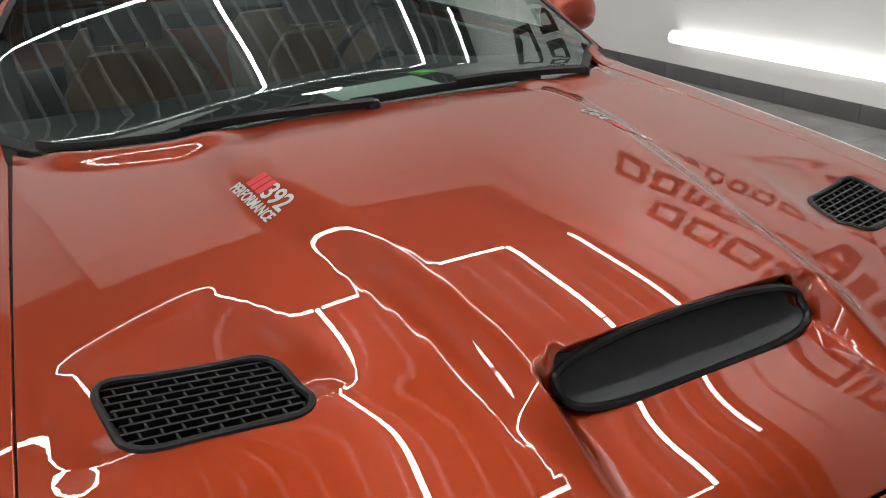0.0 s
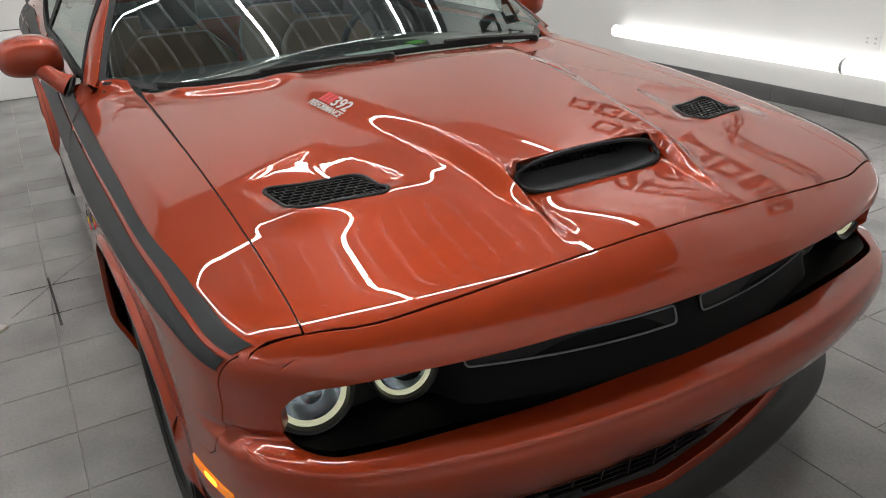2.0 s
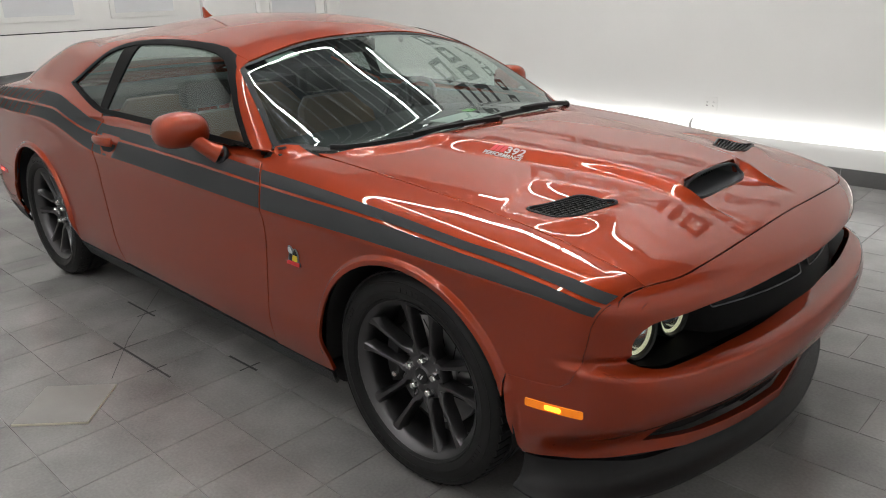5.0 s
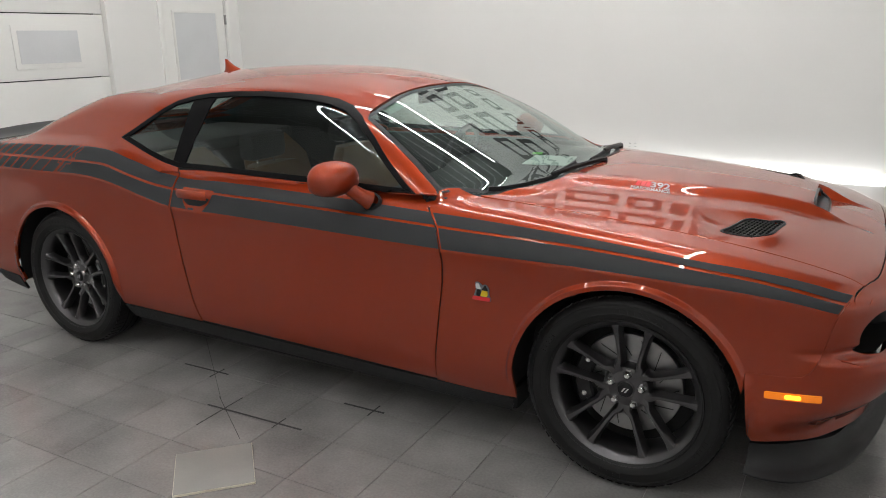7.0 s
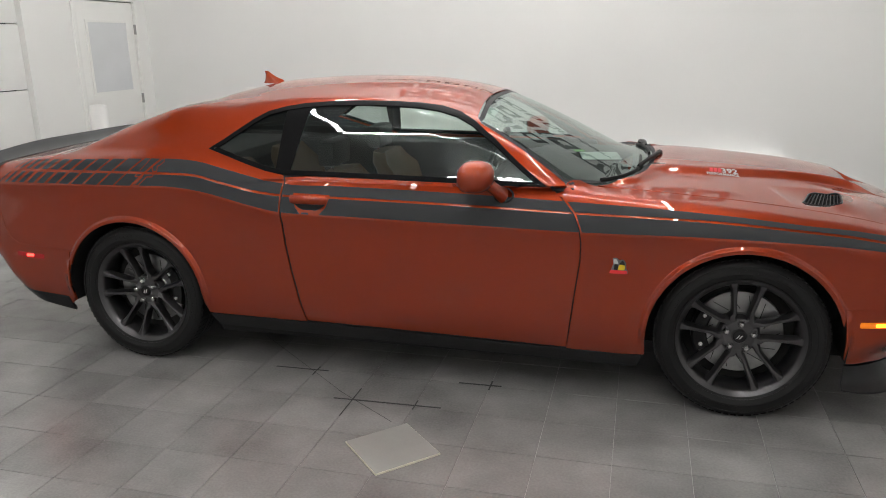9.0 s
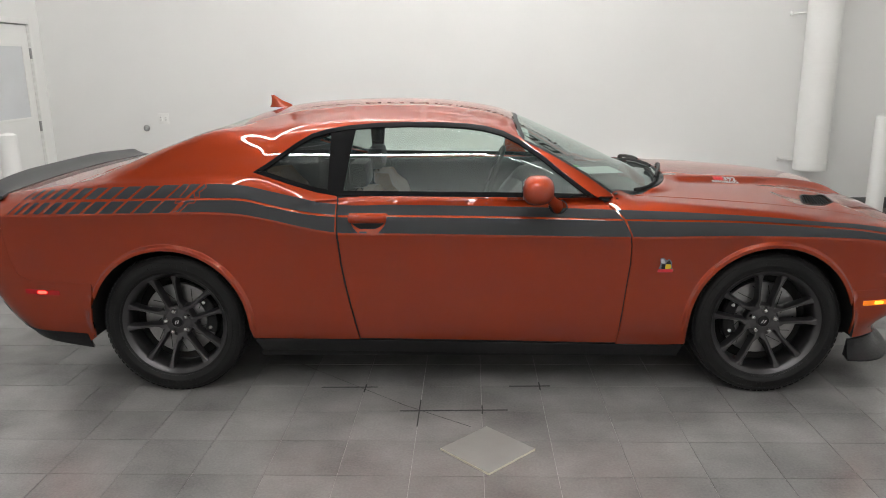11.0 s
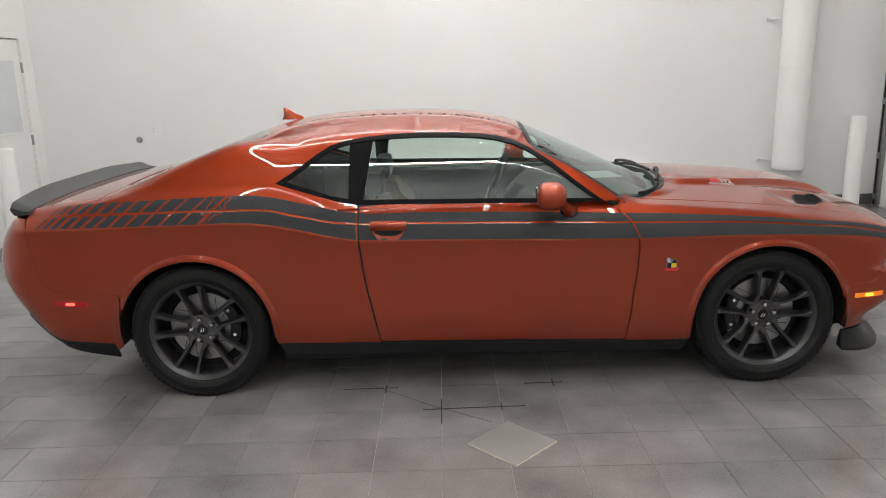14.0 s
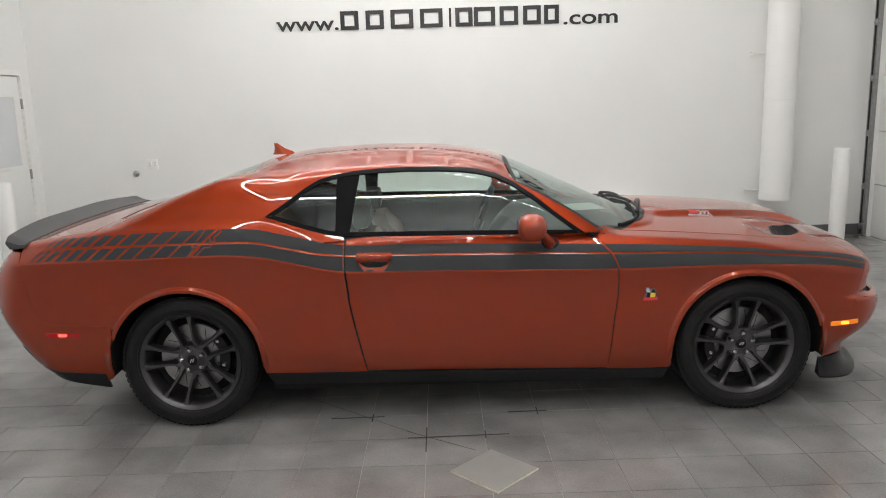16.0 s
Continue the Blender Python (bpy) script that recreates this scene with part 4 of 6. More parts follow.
bm = bmesh.new()
rows = []
for z in np.linspace(0.566, 0.775, 9):
    rows.append([bm.verts.new((grille_x(y, z), y, z)) for y in np.linspace(-0.84, 0.84, 57)])
for a, b in zip(rows, rows[1:]):
    for i in range(56):
        bm.faces.new((a[i], a[i + 1], b[i + 1], b[i]))
grille = part("grille", bm, MATT_BLACK, car, "satin black full-width grille panel")
bm = bmesh.new()
op = dense(OPENING, 0.02)
P0 = project("x", 1, op[:, 0], op[:, 1])
oi = inset(op, 0.006)
P1 = project("x", 1, oi[:, 0], oi[:, 1])
r0 = [bm.verts.new(tuple(p + np.array([-0.02, 0, 0]))) for p in P0]
r1 = [bm.verts.new(tuple(p + np.array([-0.20, 0, 0]))) for p in P1]
for i in range(len(r0)):
    j = (i + 1) % len(r0)
    bm.faces.new((r0[i], r0[j], r1[j], r1[i]))
part("grille_surround", bm, MATT_BLACK, grille)
for y0, y1 in ((-0.47, -0.035), (0.035, 0.47)):
    loop = dense(rounded([(y0, 0.676), (y1, 0.672), (y1, 0.706), (y0, 0.708)], 0.010, 4), 0.02)
    pts = [Vector((grille_x(y, z) + 0.006, y, z)) for y, z in loop]
    bm = bmesh.new()
    ring_tube(bm, pts, 0.0022, 6)
    part("grille_slot", bm, BADGE_GREY, grille)
    bm = bmesh.new()
    bm.faces.new([bm.verts.new(p - Vector((0.004, 0, 0))) for p in pts])
    part("slot_recess", bm, BLACK_GAP, grille)


def headlight(y, z, r, x):
    """A round lamp that looks ahead."""
    m = Matrix.Translation((x, y, z)) @ Matrix.Rotation(radians(90), 4, "Y") @ Matrix.Rotation(radians(8), 4, "X") @ Matrix.Rotation(radians(-6), 4, "Y")
    bm = bmesh.new()
    lathe(bm, [(r * 1.20, -0.11), (r * 1.22, -0.02), (r * 1.20, 0.010), (r * 1.14, 0.014), (r * 1.06, 0.010), (r * 1.02, 0.0), (r * 1.0, -0.03)], 48, m)
    lamp = part("headlight", bm, SATIN_BLACK, car, "round headlight with a pale halo ring")
    bm = bmesh.new()
    lathe(bm, [(r * 0.84, -0.004), (r * 0.86, 0.003), (r * 0.98, 0.003), (r * 1.01, -0.004)], 48, m)
    part("halo", bm, HALO, lamp)
    bm = bmesh.new()
    lathe(bm, [(r * 0.84, -0.003), (r * 0.76, -0.014), (r * 0.60, -0.024), (r * 0.44, -0.032)], 40, m)
    part("reflector", bm, mat("lamp_reflector", (0.88, 0.89, 0.92), 0.14, 1.0), lamp)
    bm = bmesh.new()
    lathe(bm, [(r * 0.48, -0.030), (r * 0.46, -0.012), (r * 0.30, 0.002), (0.0005, 0.007)], 32, m)
    part("projector", bm, mat("projector_glass", (0.45, 0.52, 0.62), 0.06, 0.8), lamp)
    bm = bmesh.new()
    for k in range(3):
        a = radians(100 + 40 * k)
        rod(bm, m @ Vector((r * 0.5 * math.cos(a), r * 0.5 * math.sin(a), -0.016)), m @ Vector((r * 0.78 * math.cos(a), r * 0.78 * math.sin(a), -0.004)), 0.0016, 6)
    part("reflector_rib", bm, SATIN_BLACK, lamp)
    bm = bmesh.new()
    lathe(bm, [(r * 1.03, 0.006), (r * 0.8, 0.016), (r * 0.45, 0.024), (0.0005, 0.026)], 40, m)
    ob = part("lens", bm, LENS, lamp)
    ob.visible_shadow = False
    return lamp


for y, z, r, x in ((-0.738, 0.676, 0.064, 2.140), (-0.562, 0.670, 0.056, 2.148)):
    lamp = headlight(y, z, r, x)
    copy_thing(lamp, MIRROR)

low_back = patch("x", 1, dense(inset(INTAKE, -0.006), 0.04), h=0.04, offset=-0.06, lip=0.0)
intake = panel("lower_grille", [low_back], BLACK_GAP, car, "black lower intake with fine slats")
bm = bmesh.new()
for i in range(9):
    z = 0.258 + 0.0115 * i
    w = 0.12 + min(1, (z - 0.248) / 0.067) * 0.47
    pts = [front_point(y, z, -0.035) for y in np.linspace(-w, w, 25)]
    sweep(bm, pts, [(-0.006, -0.002), (-0.006, 0.002), (0.006, 0.0012), (0.006, -0.0012)])
for y in np.linspace(-0.5, 0.5, 15):
    pts = [front_point(y, 0.255 + abs(y) * 0.09, -0.037), front_point(y, 0.355, -0.037)]
    sweep(bm, pts, [(-0.002, -0.005), (-0.002, 0.005), (0.002, 0.005), (0.002, -0.005)], up=(1, 0, 0))
part("slat", bm, BLACK_PLASTIC, intake, smooth=False)

# chin splitter: a blade that rises in a hollow curve to the bumper
sp = [(1.885, 0.925), (1.95, 0.938), (2.04, 0.915), (2.12, 0.835), (2.215, 0.66), (2.30, 0.33), (2.340, 0.0)]
plan = np.array([(x, -y) for x, y in sp] + [(x, y) for x, y in sp[::-1][1:]])
for _ in range(3):
    q3, q1 = plan[:-1] * 0.75 + plan[1:] * 0.25, plan[:-1] * 0.25 + plan[1:] * 0.75
    plan = np.vstack([plan[:1]] + [np.stack((a, b)) for a, b in zip(q3, q1)] + [plan[-1:]])


def splitter_run(i):
    """Plan point, inward direction, upper edge and the way in to the bumper."""
    p = plan[i]
    d = plan[min(i + 1, len(plan) - 1)] - plan[max(i - 1, 0)]
    inn = np.array([-d[1], d[0]]) / np.linalg.norm(d)
    k = float(step(abs(p[1]), 0.62, 0.88))
    top_ = 0.228 + 0.040 * k
    lo_, hi_ = 0.0, 0.16
    for _ in range(12):
        m_ = (lo_ + hi_) / 2
        if float(skin(p[0] + inn[0] * m_, p[1] + inn[1] * m_, top_)) > -0.012:
            lo_ = m_
        else:
            hi_ = m_
    return p, inn, k, top_, max(hi_, 0.012)


runs = [splitter_run(i) for i in range(len(plan))]
ways = np.array([q[4] for q in runs])
for _ in range(6):
    ways[1:-1] = (ways[:-2] + 2 * ways[1:-1] + ways[2:]) / 4
bm = bmesh.new()
rows = []
for (p, inn, k, top_, _), go in zip(runs, ways):
    low = 0.158 + 0.010 * k
    row = [(p + inn * 0.10, low), (p + inn * 0.006, low), (p, low + 0.004), (p, low + 0.011), (p + inn * min(0.004, go * 0.2), low + 0.015)]
    for f, g in ((0.35, 0.08), (0.62, 0.22), (0.82, 0.46), (0.94, 0.76), (1.0, 1.0)):
        row.append((p + inn * go * f, low + 0.015 + (top_ - low - 0.015) * g))
    row.append((p + inn * (go + 0.02), top_))
    rows.append([bm.verts.new((q[0], q[1], z)) for q, z in row])
for a, b in zip(rows, rows[1:]):
    for i in range(len(a)):
        j = (i + 1) % len(a)
        bm.faces.new((a[i], a[j], b[j], b[i]))
bm.faces.new(rows[0])
bm.faces.new(rows[-1])
bmesh.ops.recalc_face_normals(bm, faces=bm.faces)
part("front_splitter", bm, BLACK_PLASTIC, car, "matt black chin splitter")

# side markers
def marker(x0, z0, x1, z1, hgt, hue, hot, name):
    poly = rounded([(x0, z0 - hgt), (x0, z0), (x1, z1), (x1, z1 - hgt)], 0.004, 3)
    for mir in (False, True):
        ob = panel(name, [patch("y", -1, poly, h=0.02, offset=0.003, lip=0.008)], hue, car, mirror=mir)
        xm, zm = (x0 + x1) / 2, (z0 + z1) / 2 - hgt / 2
        q = rounded([(xm - 0.022, zm - hgt * 0.28), (xm - 0.022, zm + hgt * 0.28), (xm + 0.022, zm + hgt * 0.28), (xm + 0.022, zm - hgt * 0.28)], 0.005, 3)
        panel("marker_bulb", [patch("y", -1, q, h=0.02, offset=0.0045, lip=0.002)], hot, ob, mirror=mir)


marker(1.925, 0.480, 2.085, 0.482, 0.022, AMBER, AMBER_HOT, "side_marker")
marker(-2.205, 0.556, -2.030, 0.548, 0.021, RED_LENS, RED_HOT, "side_marker")

# ---- mirrors, handles, badge ----
def mirror_unit():
    bm = bmesh.new()
    rows = []
    n = 20
    for k, (y, sx, sz, cx, cz) in enumerate(((-0.900, 0.012, 0.012, 0.345, 1.035), (-0.905, 0.050, 0.042, 0.342, 1.040), (-0.925, 0.070, 0.058, 0.338, 1.045), (-0.96, 0.080, 0.066, 0.335, 1.049), (-1.00, 0.083, 0.068, 0.333, 1.050), (-1.04, 0.080, 0.064, 0.330, 1.049), (-1.07, 0.068, 0.054, 0.326, 1.047), (-1.088, 0.045, 0.036, 0.322, 1.045), (-1.094, 0.012, 0.010, 0.320, 1.044))):
        row = []
        for i in range(n):
            a = 2 * math.pi * i / n
            ca, sa = math.cos(a), math.sin(a)
            ex = abs(ca) ** 0.75 * (1 if ca > 0 else -1)
            ez = abs(sa) ** 0.8 * (1 if sa > 0 else -1)
            row.append(bm.verts.new((cx + sx * ex * (1.0 if ca > 0 else 0.8), y, cz + sz * ez)))
        rows.append(row)
    for a, b in zip(rows, rows[1:]):
        for i in range(n):
            j = (i + 1) % n
            bm.faces.new((a[i], a[j], b[j], b[i]))
    bm.faces.new(rows[0])
    bm.faces.new(rows[-1][::-1])
    bmesh.ops.recalc_face_normals(bm, faces=bm.faces)
    bmesh.ops.subdivide_edges(bm, edges=bm.edges, cuts=1, use_grid_fill=True, smooth=0.6)
    head = part("door_mirror", bm, PAINT, car, "orange-red wing mirror on a stalk")
    bm = bmesh.new()
    sweep(bm, [(0.440, -0.905, 0.955), (0.425, -0.93, 0.972), (0.405, -0.955, 0.995), (0.385, -0.975, 1.020)],
          [[(0.034 * s * math.cos(a), 0.026 * s * math.sin(a)) for a in [2 * math.pi * i / 14 for i in range(14)]] for s in (1.15, 0.95, 0.85, 0.9)], up=(1, 0, 0))
    bmesh.ops.recalc_face_normals(bm, faces=bm.faces)
    part("mirror_stalk", bm, PAINT, head)
    bm = bmesh.new()
    lathe(bm, [(0.046, -0.008), (0.046, 0.002), (0.038, 0.008)], 24, Matrix.Translation((0.445, -0.905, 0.952)) @ Matrix.Rotation(radians(62), 4, "X") @ Matrix.Diagonal((1, 0.8, 1, 1)))
    part("mirror_gasket", bm, BLACK_PLASTIC, head)
    bm = bmesh.new()
    box(bm, (0.268, -1.045, 1.012), (0.274, -0.945, 1.086), 0.003)
    part("mirror_glass", bm, mat("mirror_silver", (0.85, 0.87, 0.88), 0.02, 1.0), head)
    return head


wing = mirror_unit()
copy_thing(wing, MIRROR)


def handle():
    bm = bmesh.new()
    pts = [(-0.552 + 0.170 * k / 14, -0.968 - 0.022 * math.sin(math.pi * k / 14) ** 0.5, 0.912 + 0.003 * math.sin(math.pi * k / 14)) for k in range(15)]
    sweep(bm, pts, [(0.011 * math.cos(a), 0.021 * math.sin(a)) for a in [2 * math.pi * i / 12 for i in range(12)]])
    bmesh.ops.recalc_face_normals(bm, faces=bm.faces)
    h = part("door_handle", bm, PAINT, doors[0])
    cup = rounded([(-0.552, 0.896), (-0.384, 0.893), (-0.398, 0.874), (-0.432, 0.857), (-0.505, 0.858), (-0.538, 0.875)], 0.012)
    # flat black patch: the shade of the hollow behind the handle, painted on
    panel("handle_cup", [patch("y", -1, cup, h=0.01, offset=0.0050, lip=0.0)], BLACK_GAP, doors[0])
    plate = rounded([(-0.563, 0.930), (-0.372, 0.926), (-0.388, 0.872), (-0.425, 0.832), (-0.510, 0.834), (-0.545, 0.872)], 0.010)
    panel("handle_plate", [patch("y", -1, plate, h=0.015, offset=0.0032, lip=0.0)], PAINT, doors[0])


handle()


def flank_shape(name, poly, material, parent, off):
    return panel(name, [patch("y", -1, poly, h=0.01, offset=off, lip=0.0 if off < 0.003 else 0.003)], material, parent)


badge = flank_shape("fender_badge", rounded([(0.918, 0.642), (0.990, 0.642), (0.992, 0.654), (0.984, 0.664), (0.984, 0.690), (0.972, 0.704), (0.958, 0.698), (0.944, 0.710), (0.930, 0.708), (0.934, 0.684), (0.926, 0.660)], 0.005), BADGE_GREY, car, 0.004)
tagged(badge, "small chrome badge with red and yellow fields")
flank_shape("badge_field", rounded([(0.919, 0.643), (0.988, 0.643), (0.990, 0.655), (0.922, 0.655)], 0.003), RED_INK, badge, 0.0072)
flank_shape("badge_field", rounded([(0.952, 0.660), (0.978, 0.660), (0.980, 0.678), (0.960, 0.682)], 0.005), YELLOW, badge, 0.0072)
flank_shape("badge_field", rounded([(0.958, 0.684), (0.980, 0.682), (0.970, 0.700)], 0.003), BLACK_GAP, badge, 0.0072)
flank_shape("badge_field", rounded([(0.936, 0.660), (0.951, 0.658), (0.951, 0.680), (0.940, 0.682)], 0.003), BLACK_GAP, badge, 0.0072)
flank_shape("badge_field", rounded([(0.935, 0.688), (0.952, 0.686), (0.944, 0.705), (0.934, 0.704)], 0.003), GREY_INK, badge, 0.0072)


# outlined emblem where the stripe breaks up: two plain slanted outlines
def outline_strip(name, pts, wdt):
    pts = [np.array(p) for p in pts]
    for a, b in zip(pts, pts[1:]):
        d = (b - a) / np.linalg.norm(b - a)
        n = np.array([-d[1], d[0]]) * wdt / 2
        panel(name, [patch("y", -1, [a - n, b - n, b + n, a + n], h=0.02, offset=0.0034, lip=0.0)], PAINT, car)


outline_strip("stripe_emblem", [(-1.330, 1.078), (-1.262, 1.078), (-1.250, 1.060), (-1.268, 1.044), (-1.280, 1.040), (-1.276, 1.016), (-1.300, 1.016), (-1.306, 1.038)], 0.0045)
outline_strip("stripe_emblem", [(-1.372, 1.018), (-1.345, 1.050), (-1.330, 1.078)], 0.0045)
outline_strip("stripe_emblem", [(-1.385, 1.004), (-1.290, 1.004), (-1.300, 0.990), (-1.328, 0.990), (-1.372, 0.948), (-1.396, 0.948), (-1.352, 0.990), (-1.395, 0.990), (-1.385, 1.004)], 0.0045)

# ---- tail spoiler ----
bm = bmesh.new()
rows = []
for y in np.linspace(-0.885, 0.885, 41):
    k = abs(y) / 0.885
    e = (1 - max(0.0, (k - 0.93) / 0.07) ** 2) * (1 - 0.55 * float(step(k, 0.35, 1.0)))
    xf, xt = -2.300 + 0.02 * k ** 2, -2.445 + 0.075 * k ** 3
    zb = float(z_at([xf], [y * 0.96])[0])
    zt = zb + (1.086 - zb) * (0.35 + 0.65 * e)
    row = [(xf, zb - 0.010), (xf - 0.002, zb + 0.003)]
    for f, g in ((0.25, 0.14), (0.5, 0.36), (0.75, 0.66), (0.93, 0.94)):
        row.append((xf + (xt - xf) * f, zb + (zt - zb) * g))
    row += [(xt, zt), (xt - 0.008, zt - 0.003), (xt - 0.010, zt - 0.012), (xt + 0.01, zb - 0.018)]
    rows.append([bm.verts.new((x, y, z)) for x, z in row])
for a, b in zip(rows, rows[1:]):
    for i in range(len(a)):
        j = (i + 1) % len(a)
        bm.faces.new((a[i], a[j], b[j], b[i]))
bm.faces.new(rows[0])
bm.faces.new(rows[-1])
bmesh.ops.recalc_face_normals(bm, faces=bm.faces)
part("rear_spoiler", bm, GREY_PLASTIC, car, "satin black rear deck spoiler")

# roof aerial fin
bm = bmesh.new()
rows = []
for z, x0, x1, w in ((0.0, -1.155, -1.010, 0.026), (0.012, -1.145, -1.030, 0.019), (0.030, -1.142, -1.075, 0.012), (0.050, -1.142, -1.105, 0.007), (0.064, -1.144, -1.125, 0.003)):
    row = []
    for i in range(12):
        a = 2 * math.pi * i / 12
        c, s = math.cos(a), math.sin(a)
        xm = (x0 + x1) / 2 + (x1 - x0) / 2 * c
        row.append(bm.verts.new((xm, w * s * (1.0 - 0.5 * max(c, 0)), 1.396 + z - (0.006 if z == 0 else 0))))
    rows.append(row)
for a, b in zip(rows, rows[1:]):
    for i in range(12):
        j = (i + 1) % 12
        bm.faces.new((a[i], a[j], b[j], b[i]))
bm.faces.new(rows[-1])
part("roof_aerial", bm, PAINT, car, "small orange-red fin aerial")

# cowl and wipers
cowl = [(float(hood_rear_x(abs(y))) + 0.012, y) for y in np.linspace(-0.74, 0.74, 31)] + [(float(hood_rear_x(abs(y))) - 0.11 + 0.03 * (abs(y) / 0.74), y) for y in np.linspace(0.74, -0.74, 31)]
panel("cowl_grille", [patch("z", 1, cowl, h=0.02, offset=-0.022, lip=0.0)], BLACK_PLASTIC, car, "black ribbed cowl panel under the wipers")


def wiper(y0, y1, back0, back1, pivot_y):
    """A blade that lies along the foot of the glass, with its arm and pivot."""
    n = 18
    pts = []
    for k in range(n + 1):
        t = k / n
        y = y0 + (y1 - y0) * t
        x = float(base_x(abs(y))) - back0 + (back0 - back1) * t
        pts.append(on_skin(x, y, 0.010))
    bm = bmesh.new()
    sweep(bm, pts, [(-0.006, -0.010), (-0.006, 0.000), (-0.003, 0.007), (0.003, 0.007), (0.006, 0.000), (0.006, -0.010)])
    bmesh.ops.recalc_face_normals(bm, faces=bm.faces)
    blade = part("wiper", bm, BLACK_PLASTIC, car, "black wiper blade and arm")
    bm = bmesh.new()
    px = float(base_x(abs(pivot_y))) + 0.005
    a0 = on_skin(px, pivot_y, 0.0)
    mid = pts[n // 2]
    arm = [a0 + Vector((0, 0, 0.010)), a0.lerp(mid, 0.3) + Vector((0.01, 0, 0.014)), a0.lerp(mid, 0.7) + Vector((0.006, 0, 0.013)), mid + Vector((0, 0, 0.006))]
    sweep(bm, arm, [[(-0.009 * q, -0.006), (-0.009 * q, 0.007), (0, 0.012), (0.009 * q, 0.007), (0.009 * q, -0.006)] for q in (1.5, 1.1, 0.8, 0.6)])
    bmesh.ops.recalc_face_normals(bm, faces=bm.faces)
    part("wiper_arm", bm, BLACK_PLASTIC, blade)
    bm = bmesh.new()
    lathe(bm, [(0.0, 0.018), (0.012, 0.016), (0.016, 0.008), (0.016, -0.03)], 16, Matrix.Translation(a0))
    part("wiper_pivot", bm, BLACK_PLASTIC, blade)


wiper(-0.69, -0.16, 0.030, 0.085, -0.05)
wiper(-0.08, 0.44, 0.045, 0.070, 0.56)

# hood lettering: red flash, number and word
def on_hood_text(text, size, x, y, turn, material, parent, width):
    cu = bpy.data.curves.new("lettering", "FONT")
    cu.body, cu.size, cu.extrude, cu.align_x = text, size, 0.0004, "LEFT"
    cu.offset = size * 0.018
    ob = bpy.data.objects.new("lettering", cu)
    me = bpy.data.meshes.new_from_object(ob)
    bpy.data.objects.remove(ob)
    m = Matrix.Translation((x, y, 0)) @ Matrix.Rotation(radians(turn), 4, "Z")
    wide = max(v.co.x for v in me.vertices)
    for v in me.vertices:
        v.co.x *= width / wide
    co = np.array([tuple(m @ v.co) for v in me.vertices])
    P = project("z", 1, co[:, 0], co[:, 1])
    for v, p in zip(me.vertices, P):
        v.co = Vector(p) + Vector((0, 0, 0.0009 + v.co.z))
    me.materials.append(material)
    o = new("lettering", me)
    o.parent = parent
    return o


for sgn in (-1, 1):
    # reads from the flank, across the bulge's slope
    tx, ty, tn = (1.330, -0.402, 8) if sgn < 0 else (1.478, 0.382, 188)
    on_hood_text("PERFORMANCE", 0.027, tx, ty, tn, GREY_INK, hood, 0.150)
    m = Matrix.Translation((tx, ty, 0)) @ Matrix.Rotation(radians(tn), 4, "Z")
    p = m @ Vector((0.072, 0.024, 0))
    on_hood_text("392", 0.046, p.x, p.y, tn, GREY_INK, hood, 0.076)
    for i in range(3):
        q = [m @ Vector((0.016 + 0.019 * i + a, 0.024 + b, 0)) for a, b in ((0, 0), (0.016, 0), (0.022, 0.033), (0.006, 0.033))]
        panel("hood_flash", [patch("z", 1, [(v.x, v.y) for v in q], h=0.02, offset=0.0009, lip=0.0)], RED_INK, hood)

# ---- cabin ----
panel("headliner", [patch("z", 1, inset(dense(roof_outline, 0.04), 0.004), h=0.05, offset=-0.022, lip=0.0)], DARK_TRIM, car)
bm = bmesh.new()
box(bm, (-1.9, -0.80, 0.28), (1.0, 0.80, 0.34), 0.02)
box(bm, (-1.05, -0.84, 0.34), (0.75, -0.79, 0.985), 0.02)
box(bm, (-1.05, 0.79, 0.34), (0.75, 0.84, 0.985), 0.02)
box(bm, (-1.95, -0.74, 0.92), (-1.30, 0.74, 1.0), 0.03)
box(bm, (-0.6, -0.12, 0.34), (0.55, 0.12, 0.62), 0.03)
part("cabin_trim", bm, DARK_TRIM, car)
bm = bmesh.new()
rows = []
for x, z in ((0.28, 0.62), (0.26, 0.86), (0.34, 0.945), (0.50, 0.965), (0.72, 0.955), (0.98, 0.955)):
    rows.append([bm.verts.new((x - 0.07 * math.cos(y * 4) * (1 if y > 0 else 0.3), y, z + 0.03 * math.exp(-((y - 0.37) / 0.2) ** 2) * (1 if 0.25 < x < 0.6 else 0))) for y in np.linspace(-0.79, 0.79, 25)])
for a, b in zip(rows, rows[1:]):
    for i in range(24):
        bm.faces.new((a[i], a[i + 1], b[i + 1], b[i]))
part("dashboard", bm, DARK_TRIM, car)


